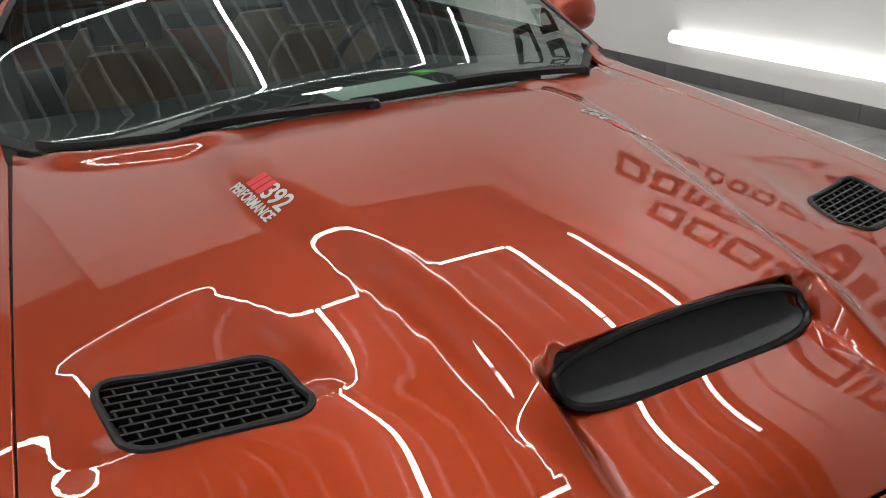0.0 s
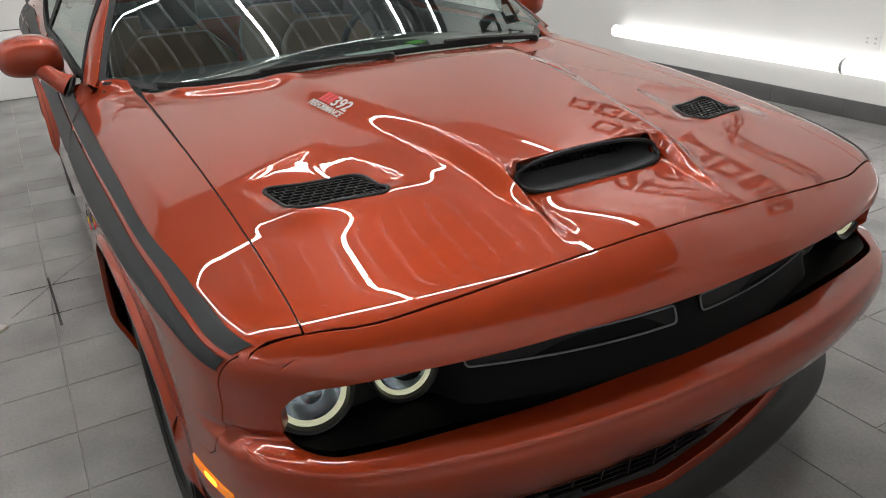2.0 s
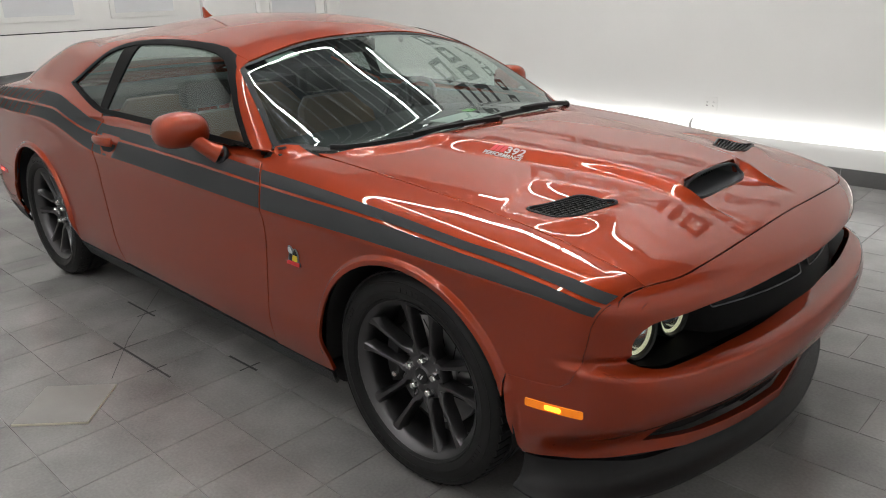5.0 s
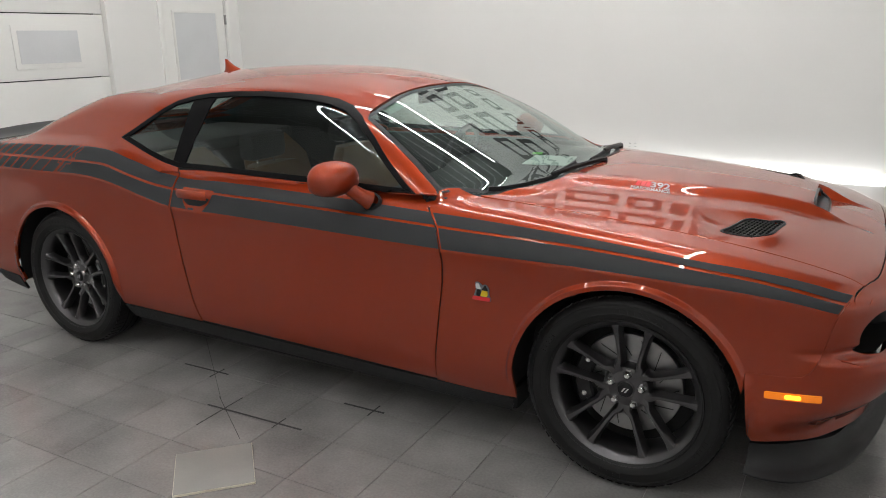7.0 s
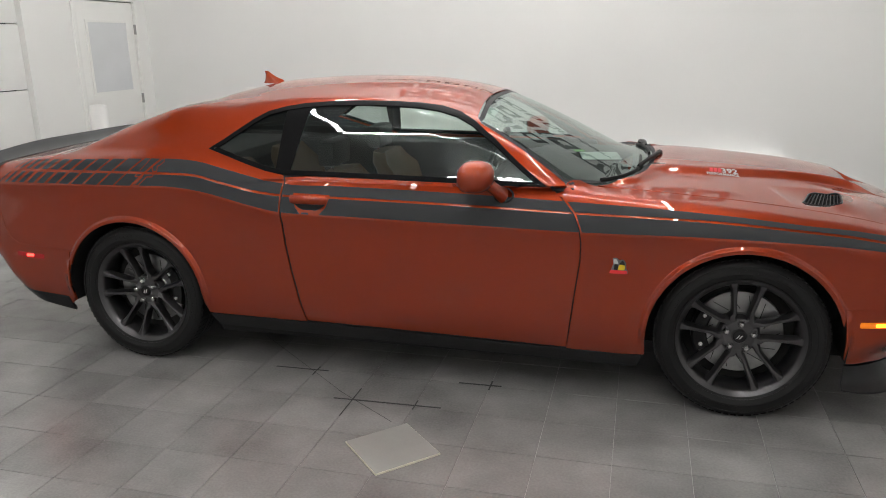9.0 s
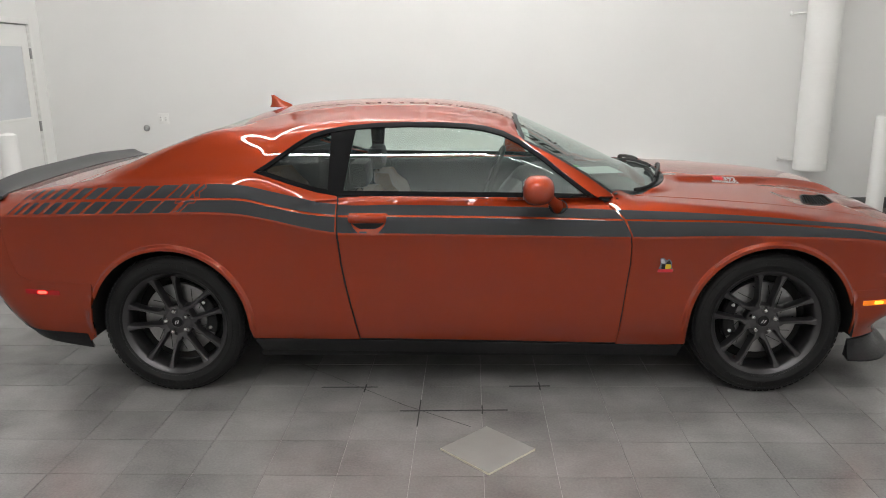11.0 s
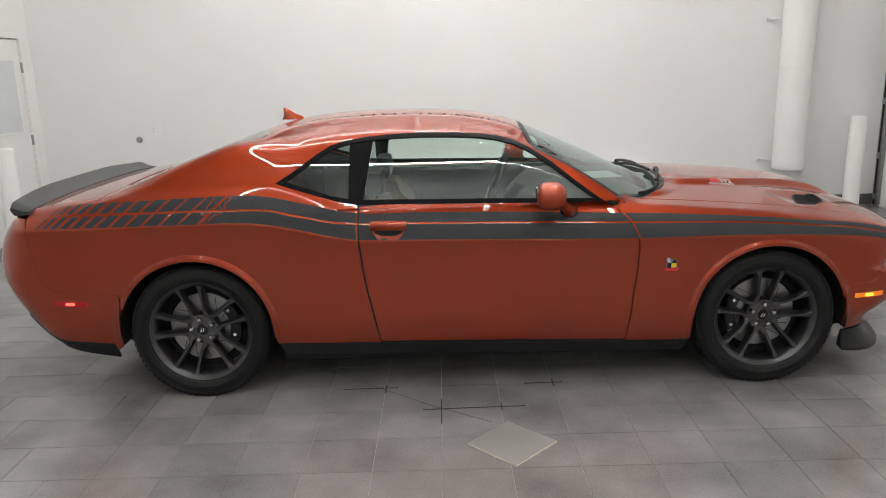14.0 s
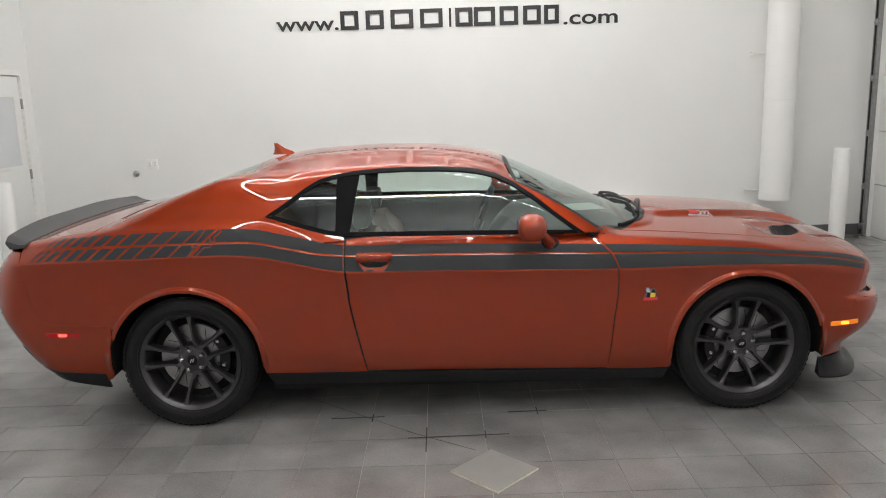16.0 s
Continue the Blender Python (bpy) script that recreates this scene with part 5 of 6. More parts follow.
def seat(x, y, back_z, front):
    bm = bmesh.new()
    box(bm, (x - 0.02, y - 0.25, 0.40), (x + 0.52, y + 0.25, 0.56), 0.05)
    st = part("seat", bm, TAN, car, "tan leather bucket seat")
    bm = bmesh.new()
    rows = []
    for k, (z, w, dx, th) in enumerate(((0.50, 0.25, 0.0, 0.10), (0.65, 0.265, -0.03, 0.09), (0.85, 0.26, -0.08, 0.075), (back_z - 0.06, 0.22, -0.13, 0.06), (back_z, 0.16, -0.15, 0.045))):
        row = []
        for a in [2 * math.pi * i / 20 for i in range(20)]:
            c, s = math.cos(a), math.sin(a)
            row.append(bm.verts.new((x + dx + th * (abs(c) ** 0.7) * (1 if c > 0 else -1) + 0.05 * (abs(s) ** 4), y + w * (abs(s) ** 0.7) * (1 if s > 0 else -1), z)))
        rows.append(row)
    for a, b in zip(rows, rows[1:]):
        for i in range(20):
            j = (i + 1) % 20
            bm.faces.new((a[i], a[j], b[j], b[i]))
    bm.faces.new(rows[-1])
    part("backrest", bm, TAN, st)
    if front:
        bm = bmesh.new()
        box(bm, (x - 0.225, y - 0.13, back_z + 0.02), (x - 0.125, y + 0.13, back_z + 0.16), 0.035)
        part("headrest", bm, DARK_TRIM, st)
        bm = bmesh.new()
        for d in (-0.06, 0.06):
            rod(bm, (x - 0.16, y + d, back_z - 0.02), (x - 0.17, y + d, back_z + 0.06), 0.006, 8)
        part("headrest_post", bm, CHROME, st)
    return st


for y in (-0.37, 0.37):
    seat(-0.40, y, 0.96, True)
    seat(-1.08, y * 0.95, 0.98, False)
bm = bmesh.new()
c = Matrix.Translation((0.17, 0.37, 0.93)) @ Matrix.Rotation(radians(-68), 4, "Y")
ring_tube(bm, [c @ Vector((0.18 * math.cos(2 * math.pi * i / 40), 0.18 * math.sin(2 * math.pi * i / 40), 0)) for i in range(40)], 0.015, 8)
for a in (90, 200, 340):
    rod(bm, c @ Vector((0, 0, -0.01)), c @ Vector((0.18 * math.cos(radians(a)), 0.18 * math.sin(radians(a)), 0)), 0.014, 8)
lathe(bm, [(0.0, 0.02), (0.05, 0.015), (0.065, -0.01), (0.06, -0.03)], 24, c)
part("steering_wheel", bm, DARK_TRIM, car)
bm = bmesh.new()
box(bm, (0.20, -0.11, 1.255), (0.225, 0.11, 1.315), 0.010)
rod(bm, (0.225, 0, 1.29), (0.30, 0, 1.325), 0.010, 8)
part("rear_view_mirror", bm, DARK_TRIM, car)
bm = bmesh.new()
box(bm, (0.70, -0.03, 0.985), (0.91, 0.25, 0.987), 0, Matrix.Rotation(radians(8), 4, "Z"))
sheet = part("dash_paper", bm, PAPER, car, "pale printed sheet lying behind the windshield", smooth=False)
bm = bmesh.new()
box(bm, (0.65, 0.24, 0.988), (0.70, 0.30, 0.991), 0, Matrix.Rotation(radians(20), 4, "Z"))
part("dash_tag", bm, GREEN_TAG, car, smooth=False)
tagpoly = [(0.285, -0.56), (0.285, -0.42), (0.335, -0.415), (0.335, -0.565)]
panel("windshield_tag", [patch("z", 1, tagpoly, h=0.03, offset=-0.012, lip=0.0)], PAPER, car)


# ---- the room ----
def slab(name, lo, hi, material, label="", bevel=0.0, parent=None):
    bm = bmesh.new()
    box(bm, lo, hi, bevel)
    ob = part(name, bm, material, parent, label, smooth=bool(bevel))
    if not parent:
        tagged(ob, kind="structure")
    return ob


WING_X, WING_Y = -5.2, -1.75
floor = slab("floor", (WING_X - 0.2, BACK_Y - 0.2, -0.12), (FRONT_X + 0.2, WALL_Y + 0.2, -0.0035), GROUT, "grey porcelain tiled showroom floor with pale joints")
wall_north = slab("wall_north", (REAR_X - 0.2, WALL_Y, -0.12), (FRONT_X + 0.2, WALL_Y + 0.2, CEIL_Z), WHITE_PAINT, "plain white painted wall with black lettering high up")
wall_south = slab("wall_south", (WING_X - 0.2, BACK_Y - 0.2, -0.12), (FRONT_X + 0.2, BACK_Y, CEIL_Z), WHITE_PAINT, "plain white painted wall")
# rear wall with the openings of a door and a roll-up door
DOOR_Y0, DOOR_Y1, DOOR_H = 2.73, 3.668, 2.09
GATE_Y0, GATE_Y1, GATE_H = -1.35, 2.02, 3.05
bm = bmesh.new()
for lo, hi in (((REAR_X - 0.2, DOOR_Y1, -0.12), (REAR_X, WALL_Y, CEIL_Z)), ((REAR_X - 0.2, DOOR_Y0, DOOR_H), (REAR_X, DOOR_Y1, CEIL_Z)), ((REAR_X - 0.2, GATE_Y1, -0.12), (REAR_X, DOOR_Y0, CEIL_Z)),
               ((REAR_X - 0.2, GATE_Y0, GATE_H), (REAR_X, GATE_Y1, CEIL_Z)), ((REAR_X - 0.2, WING_Y, -0.12), (REAR_X, GATE_Y0, CEIL_Z)),
               ((WING_X, WING_Y, -0.12), (REAR_X - 0.2, WING_Y + 0.2, CEIL_Z)), ((WING_X - 0.2, BACK_Y, -0.12), (WING_X, WING_Y + 0.2, CEIL_Z))):
    box(bm, lo, hi)
wall_west = tagged(part("wall_west", bm, WHITE_PAINT, None, "white wall with a door and a sectional gate", smooth=False), kind="structure")
FG0, FG1, FGH = 0.1, 3.74, 3.0
bm = bmesh.new()
for lo, hi in (((FRONT_X, FG1, -0.12), (FRONT_X + 0.2, WALL_Y, CEIL_Z)), ((FRONT_X, FG0, FGH), (FRONT_X + 0.2, FG1, CEIL_Z)), ((FRONT_X, BACK_Y, -0.12), (FRONT_X + 0.2, FG0, CEIL_Z))):
    box(bm, lo, hi)
wall_east = tagged(part("wall_east", bm, WHITE_PAINT, None, "white wall round a wide sectional gate", smooth=False), kind="structure")
# ceiling of ribbed sheet, ribs along the car
bm = bmesh.new()
box(bm, (WING_X, BACK_Y, CEIL_Z), (FRONT_X, WALL_Y, CEIL_Z + 0.02))
ceiling = tagged(part("ceiling", bm, CEIL_PAINT, None, "dark sheet-metal ceiling with raised ribs", smooth=False), kind="structure")
# ribs in a lighter colour than the sheet, painting the light they catch
bm = bmesh.new()
y = BACK_Y + 0.1
while y < WALL_Y - 0.05:
    rib = [bm.verts.new((x, y + dy, CEIL_Z - dz)) for x in (REAR_X, FRONT_X) for dy, dz in ((-0.026, 0), (-0.014, 0.030), (0.014, 0.030), (0.026, 0))]
    for i in range(3):
        bm.faces.new((rib[i], rib[i + 1], rib[i + 5], rib[i + 4]))
    y += 0.305
tagged(part("ceiling_ribs", bm, RIB_LIT, None, "raised ribs of the sheet-metal ceiling, coloured paler for the light they catch", smooth=False), kind="structure")
slab("ceiling_deck", (WING_X - 0.2, BACK_Y - 0.2, CEIL_Z + 0.02), (FRONT_X + 0.2, WALL_Y + 0.2, CEIL_Z + 0.1), CEIL_PAINT, "dark roof deck")

# a grey boarded bulkhead over the near side of the room
slab("ceiling_bulkhead", (WING_X, BACK_Y, 4.78), (FRONT_X, -3.45, CEIL_Z - 0.032), GREY_PAINT, "grey boarded ceiling bulkhead")

# base tiles along the wall
baseboard = tagged(new("baseboard"), "dark grey tiled skirting", kind="structure")
x = REAR_X
while x < FRONT_X - 0.05:
    w = min(0.596, FRONT_X - x - 0.004)
    bm = bmesh.new()
    box(bm, (x, WALL_Y - 0.012, 0.0), (x + w, WALL_Y, 0.125), 0.002)
    part("base_tile", bm, BASE_TILE, baseboard)
    x += 0.600


# ---- tube lights ----
def tube_light(a, b, r, material, name, label, group):
    a, b = Vector(a), Vector(b)
    d = (b - a).normalized()
    t = tagged(new(name), label, "light", group)
    t.location = a
    bm = bmesh.new()
    rod(bm, Vector(), b - a, r, 16)
    part("tube", bm, material, t)
    for p, s in ((Vector(), -1), (b - a, 1)):
        bm = bmesh.new()
        rod(bm, p - d * 0.008 * s * 0.2, p + d * 0.010 * s, r * 1.03, 16)
        part("end_cap", bm, GREY_INK, t)
    return t


for x0, x1 in ((-2.150, 0.105), (0.125, 2.355)):
    t = tube_light((x0, WALL_Y - 0.085, 0.36), (x1, WALL_Y - 0.085, 0.36), 0.052, WALL_TUBE, "wall_tube_light", "long white tube light fixed low along the wall", "wall tubes")
    for xb in (x0 + 0.3, x1 - 0.3):
        bm = bmesh.new()
        box(bm, (xb - x0 - 0.015, 0.03, -0.02), (xb - x0 + 0.015, 0.085, 0.02), 0.003)
        part("bracket", bm, WHITE_METAL, t)

LIGHT_Z = 4.60
FX0, FX1, FXM = -1.95, 1.62, 0.10
ROWS_Y = (-3.05, 0.26, 2.42)


def hung_tube(a, b, glow=TUBE):
    t = tube_light(a, b, 0.023, glow, "ceiling_tube_light", "long white tube light hung on wires below the ceiling", "ceiling tubes")
    d = Vector(b) - Vector(a)
    for k in (0.15, 0.85):
        bm = bmesh.new()
        rod(bm, d * k + Vector((0, 0, 0.04)), d * k + Vector((0, 0, CEIL_Z - LIGHT_Z + 0.01)), 0.004, 6)
        part("hanger", bm, STEEL, t)
    return t


for y in ROWS_Y:
    for x0, x1 in ((FX0, FXM), (FXM, FX1)):
        hung_tube((x0 + 0.015, y, LIGHT_Z), (x1 - 0.015, y, LIGHT_Z), TUBE if -1 < y < 1 else MID_TUBE)
hung_tube((FX0, 3.25, LIGHT_Z), (0.95, 3.25, LIGHT_Z), DIM_TUBE)
for x0, x1 in ((-1.0, FXM - 0.015), (FXM + 0.015, FX1)):
    hung_tube((x0, -4.1, LIGHT_Z), (x1, -4.1, LIGHT_Z), DIM_TUBE)
# added row, never in view: fill light for the near flank and floor
for i in range(4):
    hung_tube((-4.2 + 2.1 * i + 0.015, -5.8, LIGHT_Z), (-4.2 + 2.1 * (i + 1) - 0.015, -5.8, LIGHT_Z), MID_TUBE)
for x in (FX0, FX1):
    for y0, y1 in ((-3.00, -1.41), (-1.38, 0.21), (0.31, 2.37)):
        hung_tube((x, y0, LIGHT_Z), (x, y1, LIGHT_Z), MID_TUBE if y1 > 1 or x < 0 else TUBE)


# ---- writing on the wall ----
def wall_text(text, x, z, size, parent, width):
    cu = bpy.data.curves.new("lettering", "FONT")
    cu.body, cu.size, cu.extrude, cu.align_x = text, size, 0.006, "LEFT"
    cu.offset = size * 0.012
    ob = bpy.data.objects.new("lettering", cu)
    me = bpy.data.meshes.new_from_object(ob)
    bpy.data.objects.remove(ob)
    w = max(v.co.x for v in me.vertices) - min(v.co.x for v in me.vertices)
    lo = min(v.co.x for v in me.vertices)
    for v in me.vertices:
        v.co = Vector((x + (v.co.x - lo) * width / w, WALL_Y - 0.008 + v.co.z * -1, z + v.co.y))
    me.flip_normals()
    me.materials.append(LETTER)
    o = new("lettering", me)
    o.parent = parent
    return o


def sign_frame(parent, x0, x1, z0, z1, bar):
    """A flat black outline that keeps one letter's place; a narrow one is a solid bar."""
    y0, y1 = WALL_Y - 0.014, WALL_Y - 0.002
    bm = bmesh.new()
    if x1 - x0 < bar * 2.6:
        box(bm, (x0, y0, z0), (x1, y1, z1), 0.003)
    else:
        box(bm, (x0, y0, z0), (x0 + bar, y1, z1))
        box(bm, (x1 - bar, y0, z0), (x1, y1, z1))
        box(bm, (x0 + bar, y0, z1 - bar * 0.9), (x1 - bar, y1, z1))
        box(bm, (x0 + bar, y0, z0), (x1 - bar, y1, z0 + bar * 0.9))
    part("sign_bar", bm, LETTER, parent, smooth=False)


sign = tagged(new("wall_sign"), "black flat letters and bars on the white wall", "sign")
wall_text("www.", -1.873, 2.487, 0.215, sign, 0.685)
wall_text(".com", 1.300, 2.470, 0.215, sign, 0.60)
# the name between them is kept as plain bars, one a letter
cells = ((-1.165, -0.945), (-0.885, -0.665), (-0.610, -0.340), (-0.285, -0.015), (0.035, 0.080), (0.105, 0.315), (0.310, 0.565), (0.595, 0.820), (0.855, 1.070), (1.085, 1.270))
for a, b in cells:
    sign_frame(sign, a, b - 0.02, 2.480, 2.680, 0.046)
big = tagged(new("wall_sign"), "large dark two-line wall logo kept as plain bars", "sign")
for z0, h, cs in ((3.62, 0.42, (-1.55, -1.05, -0.95, -0.45, -0.35, 0.20, 0.30, 0.85, 0.95, 1.07, 1.17, 1.60)), (3.02, 0.40, (-2.3, -1.85, -1.75, -1.35, -1.25, -0.95, -0.85, -0.45, -0.35, 0.25, 0.35, 0.75, 0.85, 1.05, 1.15, 1.28, 1.38, 1.75, 1.85, 2.25))):
    for a, b in zip(cs[::2], cs[1::2]):
        sign_frame(big, a, b, z0, z0 + h, 0.10)

# ---- doors ----
door = tagged(new("door_1"), "white panel door with a frosted pane", kind="structure")
slab("leaf", (REAR_X - 0.05, DOOR_Y0 + 0.01, 0.008), (REAR_X - 0.005, DOOR_Y1 - 0.01, DOOR_H - 0.012), WHITE_METAL, bevel=0.003, parent=door)
pane = [(DOOR_Y0 + 0.16, 1.13), (DOOR_Y1 - 0.155, 1.86)]
slab("pane", (REAR_X - 0.012, pane[0][0], pane[0][1]), (REAR_X + 0.001, pane[1][0], pane[1][1]), FROST, "frosted grey pane", parent=door)
for lo, hi in (((pane[0][0] - 0.03, pane[0][1] - 0.03), (pane[1][0] + 0.03, pane[0][1])), ((pane[0][0] - 0.03, pane[1][1]), (pane[1][0] + 0.03, pane[1][1] + 0.03)),
               ((pane[0][0] - 0.03, pane[0][1]), (pane[0][0], pane[1][1])), ((pane[1][0], pane[0][1]), (pane[1][0] + 0.03, pane[1][1]))):
    slab("pane_frame", (REAR_X - 0.01, lo[0], lo[1]), (REAR_X + 0.008, hi[0], hi[1]), WHITE_METAL, bevel=0.002, parent=door)
for z in (0.25, 1.02, 1.79):
    slab("hinge", (REAR_X - 0.006, DOOR_Y1 - 0.012, z - 0.055), (REAR_X + 0.012, DOOR_Y1 + 0.014, z + 0.055), STEEL, bevel=0.003, parent=door)
bm = bmesh.new()
rod(bm, (REAR_X - 0.01, DOOR_Y0 + 0.07, 0.98), (REAR_X + 0.06, DOOR_Y0 + 0.07, 0.98), 0.012, 12)
rod(bm, (REAR_X + 0.05, DOOR_Y0 + 0.07, 0.98), (REAR_X + 0.05, DOOR_Y0 + 0.19, 0.98), 0.010, 12)
part("door_handle", bm, STEEL, door)
for lo, hi in (((DOOR_Y0 - 0.06, 0), (DOOR_Y0, DOOR_H + 0.06)), ((DOOR_Y1 + 0.012, 0), (DOOR_Y1 + 0.065, DOOR_H + 0.06)), ((DOOR_Y0, DOOR_H), (DOOR_Y1 + 0.012, DOOR_H + 0.06))):
    slab("door_frame", (REAR_X - 0.003, lo[0], lo[1]), (REAR_X + 0.014, hi[0], hi[1]), WHITE_METAL, bevel=0.003, parent=door)


def gate(name, x, y0, y1, h, side, panes):
    """A sectional overhead door; side tells which way it faces."""
    g = tagged(new(name), "white sectional overhead door with grooved panels", kind="structure")
    n = 5
    for i in range(n):
        z0, z1 = h * i / n, h * (i + 1) / n - 0.006
        slab("section", (min(x, x - 0.045 * side), y0 + 0.004, z0 + 0.004), (max(x, x - 0.045 * side), y1 - 0.004, z1), WHITE_METAL, bevel=0.004, parent=g)
        if panes and i == 2:
            for k in range(3):
                w = 0.62
                ya = y1 - 0.32 - w - k * 1.02
                zm = (z0 + z1) / 2
                slab("pane_frame", (min(x, x + 0.012 * side), ya - 0.05, zm - 0.20), (max(x, x + 0.012 * side), ya + w + 0.05, zm + 0.20), WHITE_METAL, bevel=0.004, parent=g)
                slab("pane", (min(x, x + 0.015 * side), ya, zm - 0.15), (max(x, x + 0.015 * side), ya + w, zm + 0.15), FROST, parent=g)
    return g


gate("door_2", REAR_X - 0.06, GATE_Y0, GATE_Y1, GATE_H, 1, True)
east = gate("door_3", FRONT_X + 0.05, FG0, FG1, FGH, -1, False)
bm = bmesh.new()
box(bm, (FRONT_X - 0.05, FG1 - 0.01, 0.02), (FRONT_X - 0.002, FG1 + 0.075, FGH + 0.3), 0.004)
part("track", bm, STEEL, east, "galvanised door track")
bm = bmesh.new()
box(bm, (FRONT_X - 0.056, FG1 + 0.020, 0.02), (FRONT_X - 0.049, FG1 + 0.045, FGH + 0.3))
part("track_slot", bm, BLACK_GAP, east, smooth=False)
for i in range(6):
    z = max(0.12, FGH * i / 5 - 0.02)
    bm = bmesh.new()
    box(bm, (FRONT_X - 0.075, FG1 - 0.06, z - 0.035), (FRONT_X - 0.05, FG1 + 0.03, z + 0.035), 0.004)
    rod(bm, (FRONT_X - 0.09, FG1 - 0.03, z), (FRONT_X - 0.05, FG1 + 0.05, z), 0.016, 10)
    part("roller_hinge", bm, STEEL, east)

# ---- things along the wall ----
duct = thing("wall_duct", "white round sheet-metal duct standing off the wall", "duct", at=(3.66, WALL_Y - 0.21, 0.47))
bm = bmesh.new()
lathe(bm, [(0.0, 0.0), (0.165, 0.0), (0.170, 0.008), (0.168, 0.052), (0.168, 0.058), (0.170, 0.064), (0.168, 0.070), (0.168, 0.076), (0.168, 1.092), (0.168, 1.098), (0.171, 1.105), (0.168, 1.112), (0.168, 1.118), (0.168, 2.30), (0.168, 2.306), (0.171, 2.313), (0.168, 2.320), (0.168, 2.326), (0.168, 4.62)], 40)
part("pipe", bm, WHITE_METAL, duct)
for z in (0.09, 1.62, 3.0):
    bm = bmesh.new()
    box(bm, (-0.27, 0.17, z - 0.02), (-0.245, 0.21, z + 0.02), 0.003)
    rod(bm, (-0.255, 0.19, z), (-0.10, 0.12, z), 0.010, 8)
    part("bracket", bm, WHITE_METAL, duct)


def bollard(x, y, h, r):
    b = thing("bollard", "white painted steel bollard with a rounded cap", "bollard", "bollards", (x, y, 0))
    bm = bmesh.new()
    lathe(bm, [(r, 0.0), (r, h - 0.03), (r * 0.96, h - 0.012), (r * 0.75, h), (0.0005, h + 0.006)], 32)
    part("post", bm, WHITE_METAL, b)
    return b


bollard(4.20, 3.33, 1.06, 0.082)
bollard(-4.25, 2.35, 1.05, 0.085)


def outlet(x, z):
    o = thing("wall_outlet", "white double wall socket plate", "outlet", "sockets", (x, WALL_Y, z))
    bm = bmesh.new()
    box(bm, (-0.06, -0.006, -0.058), (0.06, 0.0, 0.058), 0.003)
    part("plate", bm, WHITE_METAL, o)
    for dx in (-0.028, 0.028):
        bm = bmesh.new()
        box(bm, (dx - 0.016, -0.0085, -0.03), (dx + 0.016, -0.004, 0.03), 0.002)
        s = part("socket", bm, WHITE_METAL, o)
        bm = bmesh.new()
        for dz in (-0.014, 0.016):
            box(bm, (dx - 0.006, -0.0095, dz - 0.005), (dx - 0.003, -0.0083, dz + 0.005))
            box(bm, (dx + 0.003, -0.0095, dz - 0.004), (dx + 0.006, -0.0083, dz + 0.004))
        part("slot", bm, BLACK_GAP, o, smooth=False)


outlet(-3.40, 1.07)
outlet(0.22, 0.53)
knob = thing("wall_valve", "small round steel cap on the wall", "cap", at=(-3.60, WALL_Y, 0.968))
bm = bmesh.new()
lathe(bm, [(0.0, 0.03), (0.018, 0.028), (0.026, 0.018), (0.036, 0.008), (0.036, 0.0)], 20, Matrix.Rotation(radians(90), 4, "X"))
part("cap", bm, STEEL, knob)

# ---- floor details ----
loose = thing("loose_tile", "thin grey square tile lying loose on the floor, turned askew", "tile", at=(0.095, -1.515, 0))
bm = bmesh.new()
box(bm, (-0.145, -0.145, 0.0), (0.145, 0.145, 0.0085), 0.0008, Matrix.Rotation(radians(45), 4, "Z"))
part("slab", bm, vary(mat("tile_clay", (0.62, 0.58, 0.47), 0.7), 30, 0.1), loose, "pale clay body with bare edges")
bm = bmesh.new()
box(bm, (-0.143, -0.143, 0.0080), (0.143, 0.143, 0.0098), 0.0006, Matrix.Rotation(radians(45), 4, "Z"))
part("glaze", bm, vary(mat("loose_tile_grey", (0.27, 0.265, 0.25), 0.4), 6, 0.1), loose)
DARK_MARK = mat("saw_cut", (0.02, 0.02, 0.02), 0.8)
for (x0, y0), (x1, y1), w in (((-0.226, -1.02), (-0.226, -1.30), 0.006), ((-0.32, -1.142), (0.20, -1.128), 0.010), ((-0.33, -1.06), (0.02, -1.30), 0.0025), ((-0.523, -0.83), (-0.523, -0.93), 0.007), ((-0.75, -0.873), (-0.46, -0.868), 0.010),
                              ((0.077, -1.08), (0.077, -1.17), 0.006), ((0.377, -0.80), (0.377, -0.90), 0.007), ((0.22, -0.855), (0.43, -0.850), 0.011), ((-1.0, -0.5), (-0.30, -1.08), 0.0018)):
    d = Vector((x1 - x0, y1 - y0, 0))
    bm = bmesh.new()
    box(bm, ((x0 + x1) / 2 - d.length / 2, (y0 + y1) / 2 - w / 2, 0.0), ((x0 + x1) / 2 + d.length / 2, (y0 + y1) / 2 + w / 2, 0.0008), 0, Matrix.Identity(4))
    bmesh.ops.rotate(bm, verts=bm.verts, cent=((x0 + x1) / 2, (y0 + y1) / 2, 0), matrix=Matrix.Rotation(math.atan2(d.y, d.x), 3, "Z"))
    part("cut_mark", bm, DARK_MARK, floor, smooth=False)


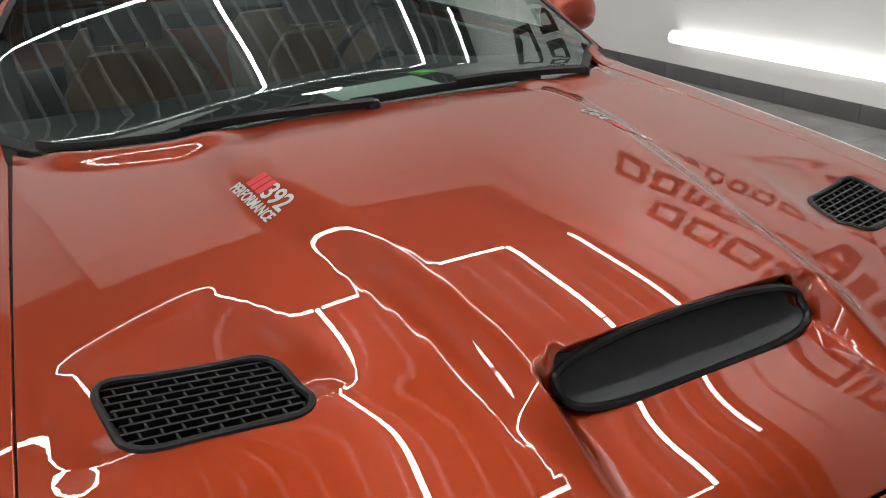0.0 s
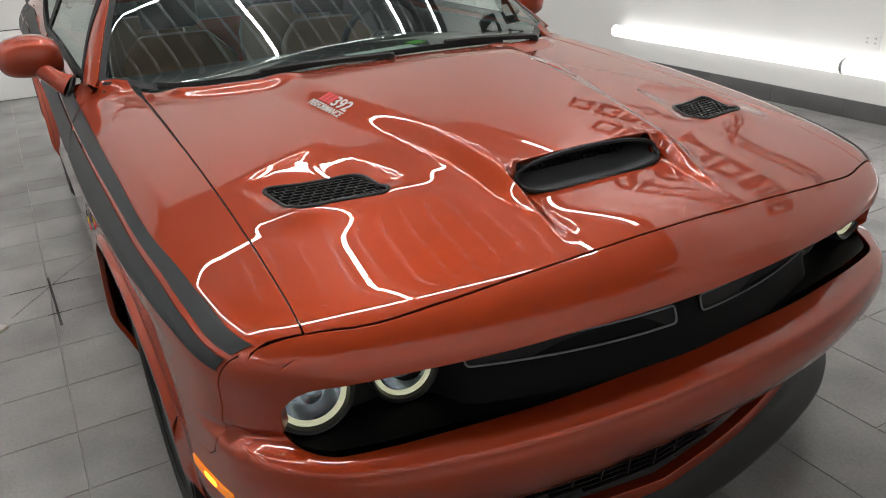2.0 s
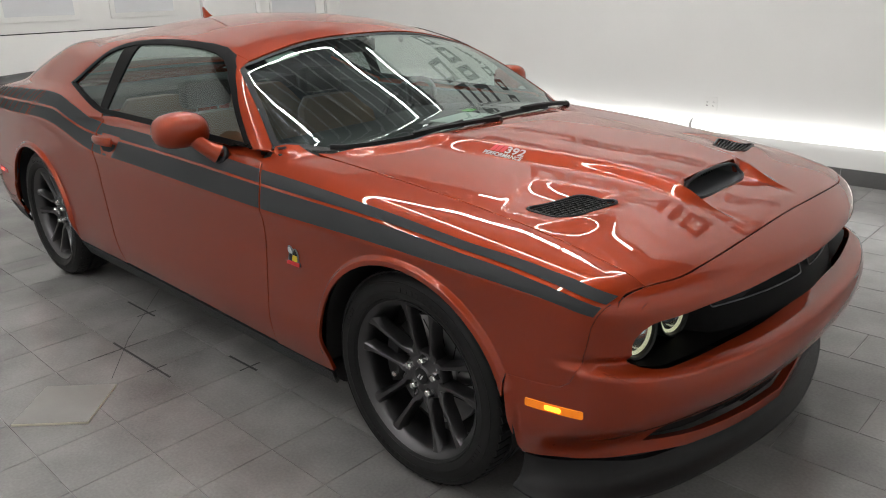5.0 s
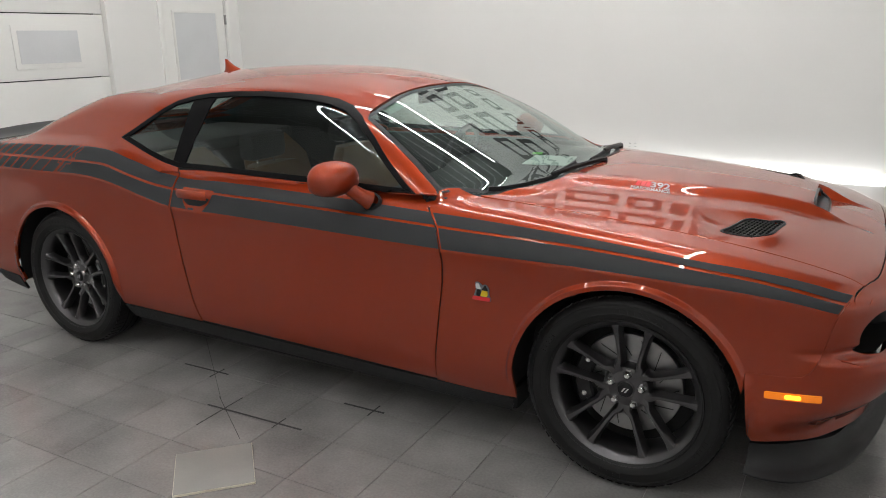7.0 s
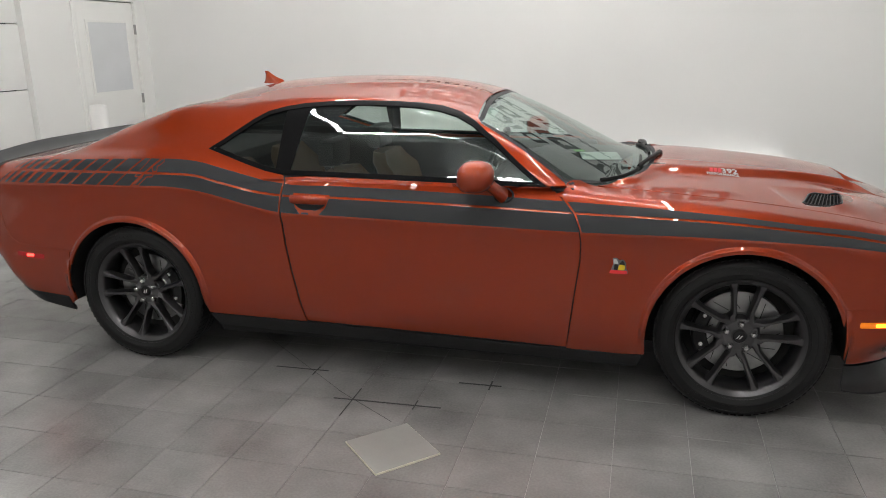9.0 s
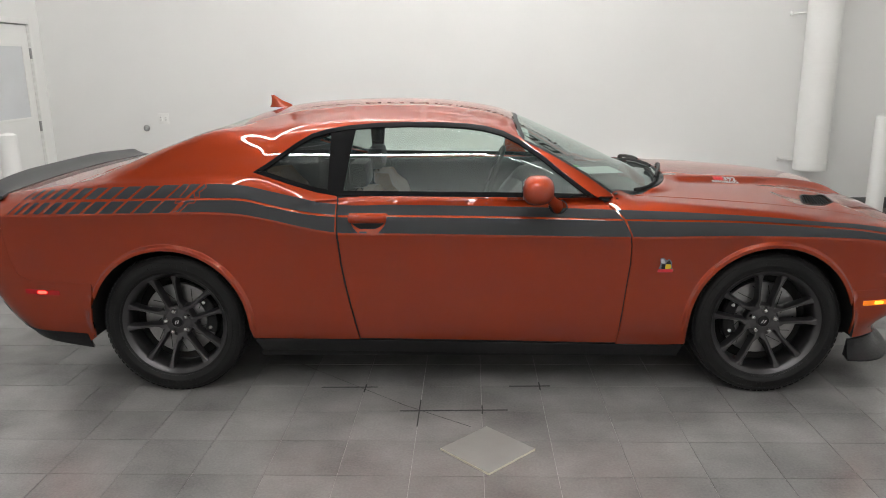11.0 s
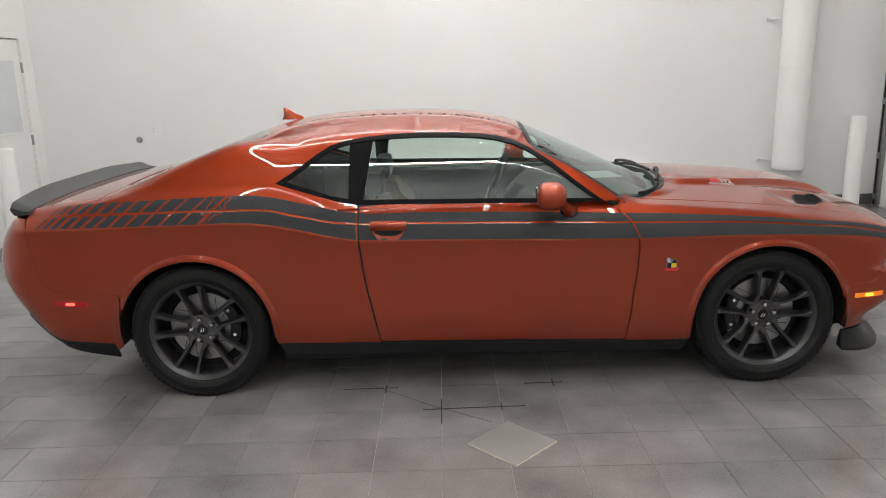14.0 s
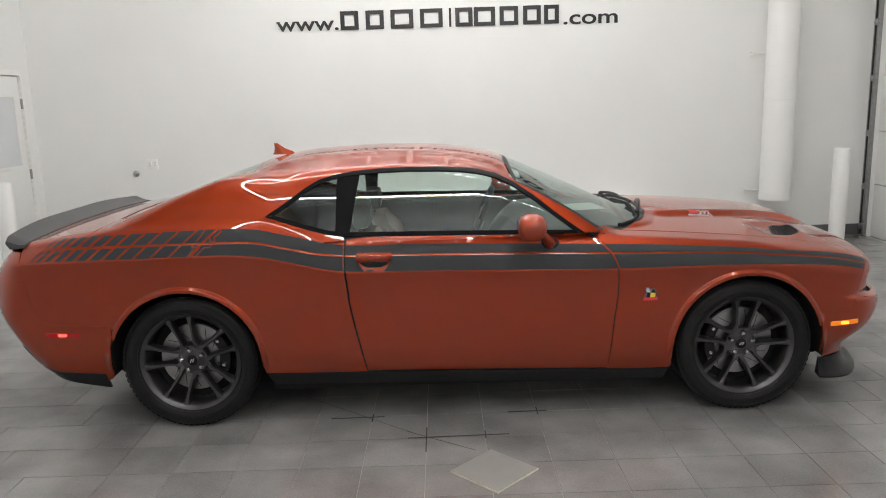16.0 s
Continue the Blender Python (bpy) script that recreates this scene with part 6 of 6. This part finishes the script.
# ---- floor tiles: squares round the car's middle, long tiles in thirds elsewhere ----
def tile_mesh(w, d):
    bm = bmesh.new()
    box(bm, (0.0015, 0.0015, -0.010), (w - 0.0015, d - 0.0015, 0.0), 0.0012)
    me = bpy.data.meshes.new("tile")
    bm.to_mesh(me)
    bm.free()
    me.materials.append(TILE)
    return me


square, long_ = tile_mesh(0.300, 0.290), tile_mesh(0.600, 0.290)
rest = []
Y0 = -1.437
for j in range(-37, 20):
    y = Y0 + 0.290 * j
    if y < BACK_Y or y > WALL_Y - 0.02:
        continue
    x = 0.075 - 0.3 * 6
    while x < 1.85:
        rest.append((square, x, y, 0.30))
        x += 0.300
    shift = (j % 3) * 0.2
    x = 1.875 + shift - 0.6
    while x < FRONT_X:
        if x > 1.86:
            rest.append((long_, x, y, 0.60))
        elif x + 0.6 > 1.9:
            rest.append((None, 1.875, y, x + 0.6 - 1.875))
        x += 0.600
    x = -1.725 - shift
    while x > REAR_X:
        if x + 0.0 <= -1.725:
            rest.append((long_, x - 0.6, y, 0.60))
        x -= 0.600
    if shift:
        rest.append((None, -1.725 - shift, y, shift))
cuts = {}
rest.sort(key=lambda r: (r[1] + r[3] / 2 - 0.6) ** 2 * 0.45 + (r[2] + 1.55) ** 2)
fv, ff = [], []
for k, (me, x, y, w) in enumerate(rest):
    w = min(w, FRONT_X - x)
    if k < 295:
        if me is None:
            key = round(w, 3)
            me = cuts.get(key) or cuts.setdefault(key, tile_mesh(w, 0.290))
        ob = new("tile", me)
        ob.location = (x, y, 0)
        ob.parent = floor
    else:
        n = len(fv)
        g, b = 0.0015, 0.0027
        fv += [(x + g, y + g, -0.004), (x + w - g, y + g, -0.004), (x + w - g, y + 0.29 - g, -0.004), (x + g, y + 0.29 - g, -0.004),
               (x + b, y + b, 0), (x + w - b, y + b, 0), (x + w - b, y + 0.29 - b, 0), (x + b, y + 0.29 - b, 0)]
        ff += [(n + 4, n + 5, n + 6, n + 7)] + [(n + i, n + (i + 1) % 4, n + 4 + (i + 1) % 4, n + 4 + i) for i in range(4)]
me = bpy.data.meshes.new("far_tiles")
me.from_pydata(fv, [], ff)
me.materials.append(TILE)
ob = tagged(new("far_tiles", me), "grey floor tiles farther from the car", kind="stuff")
ob.parent = floor
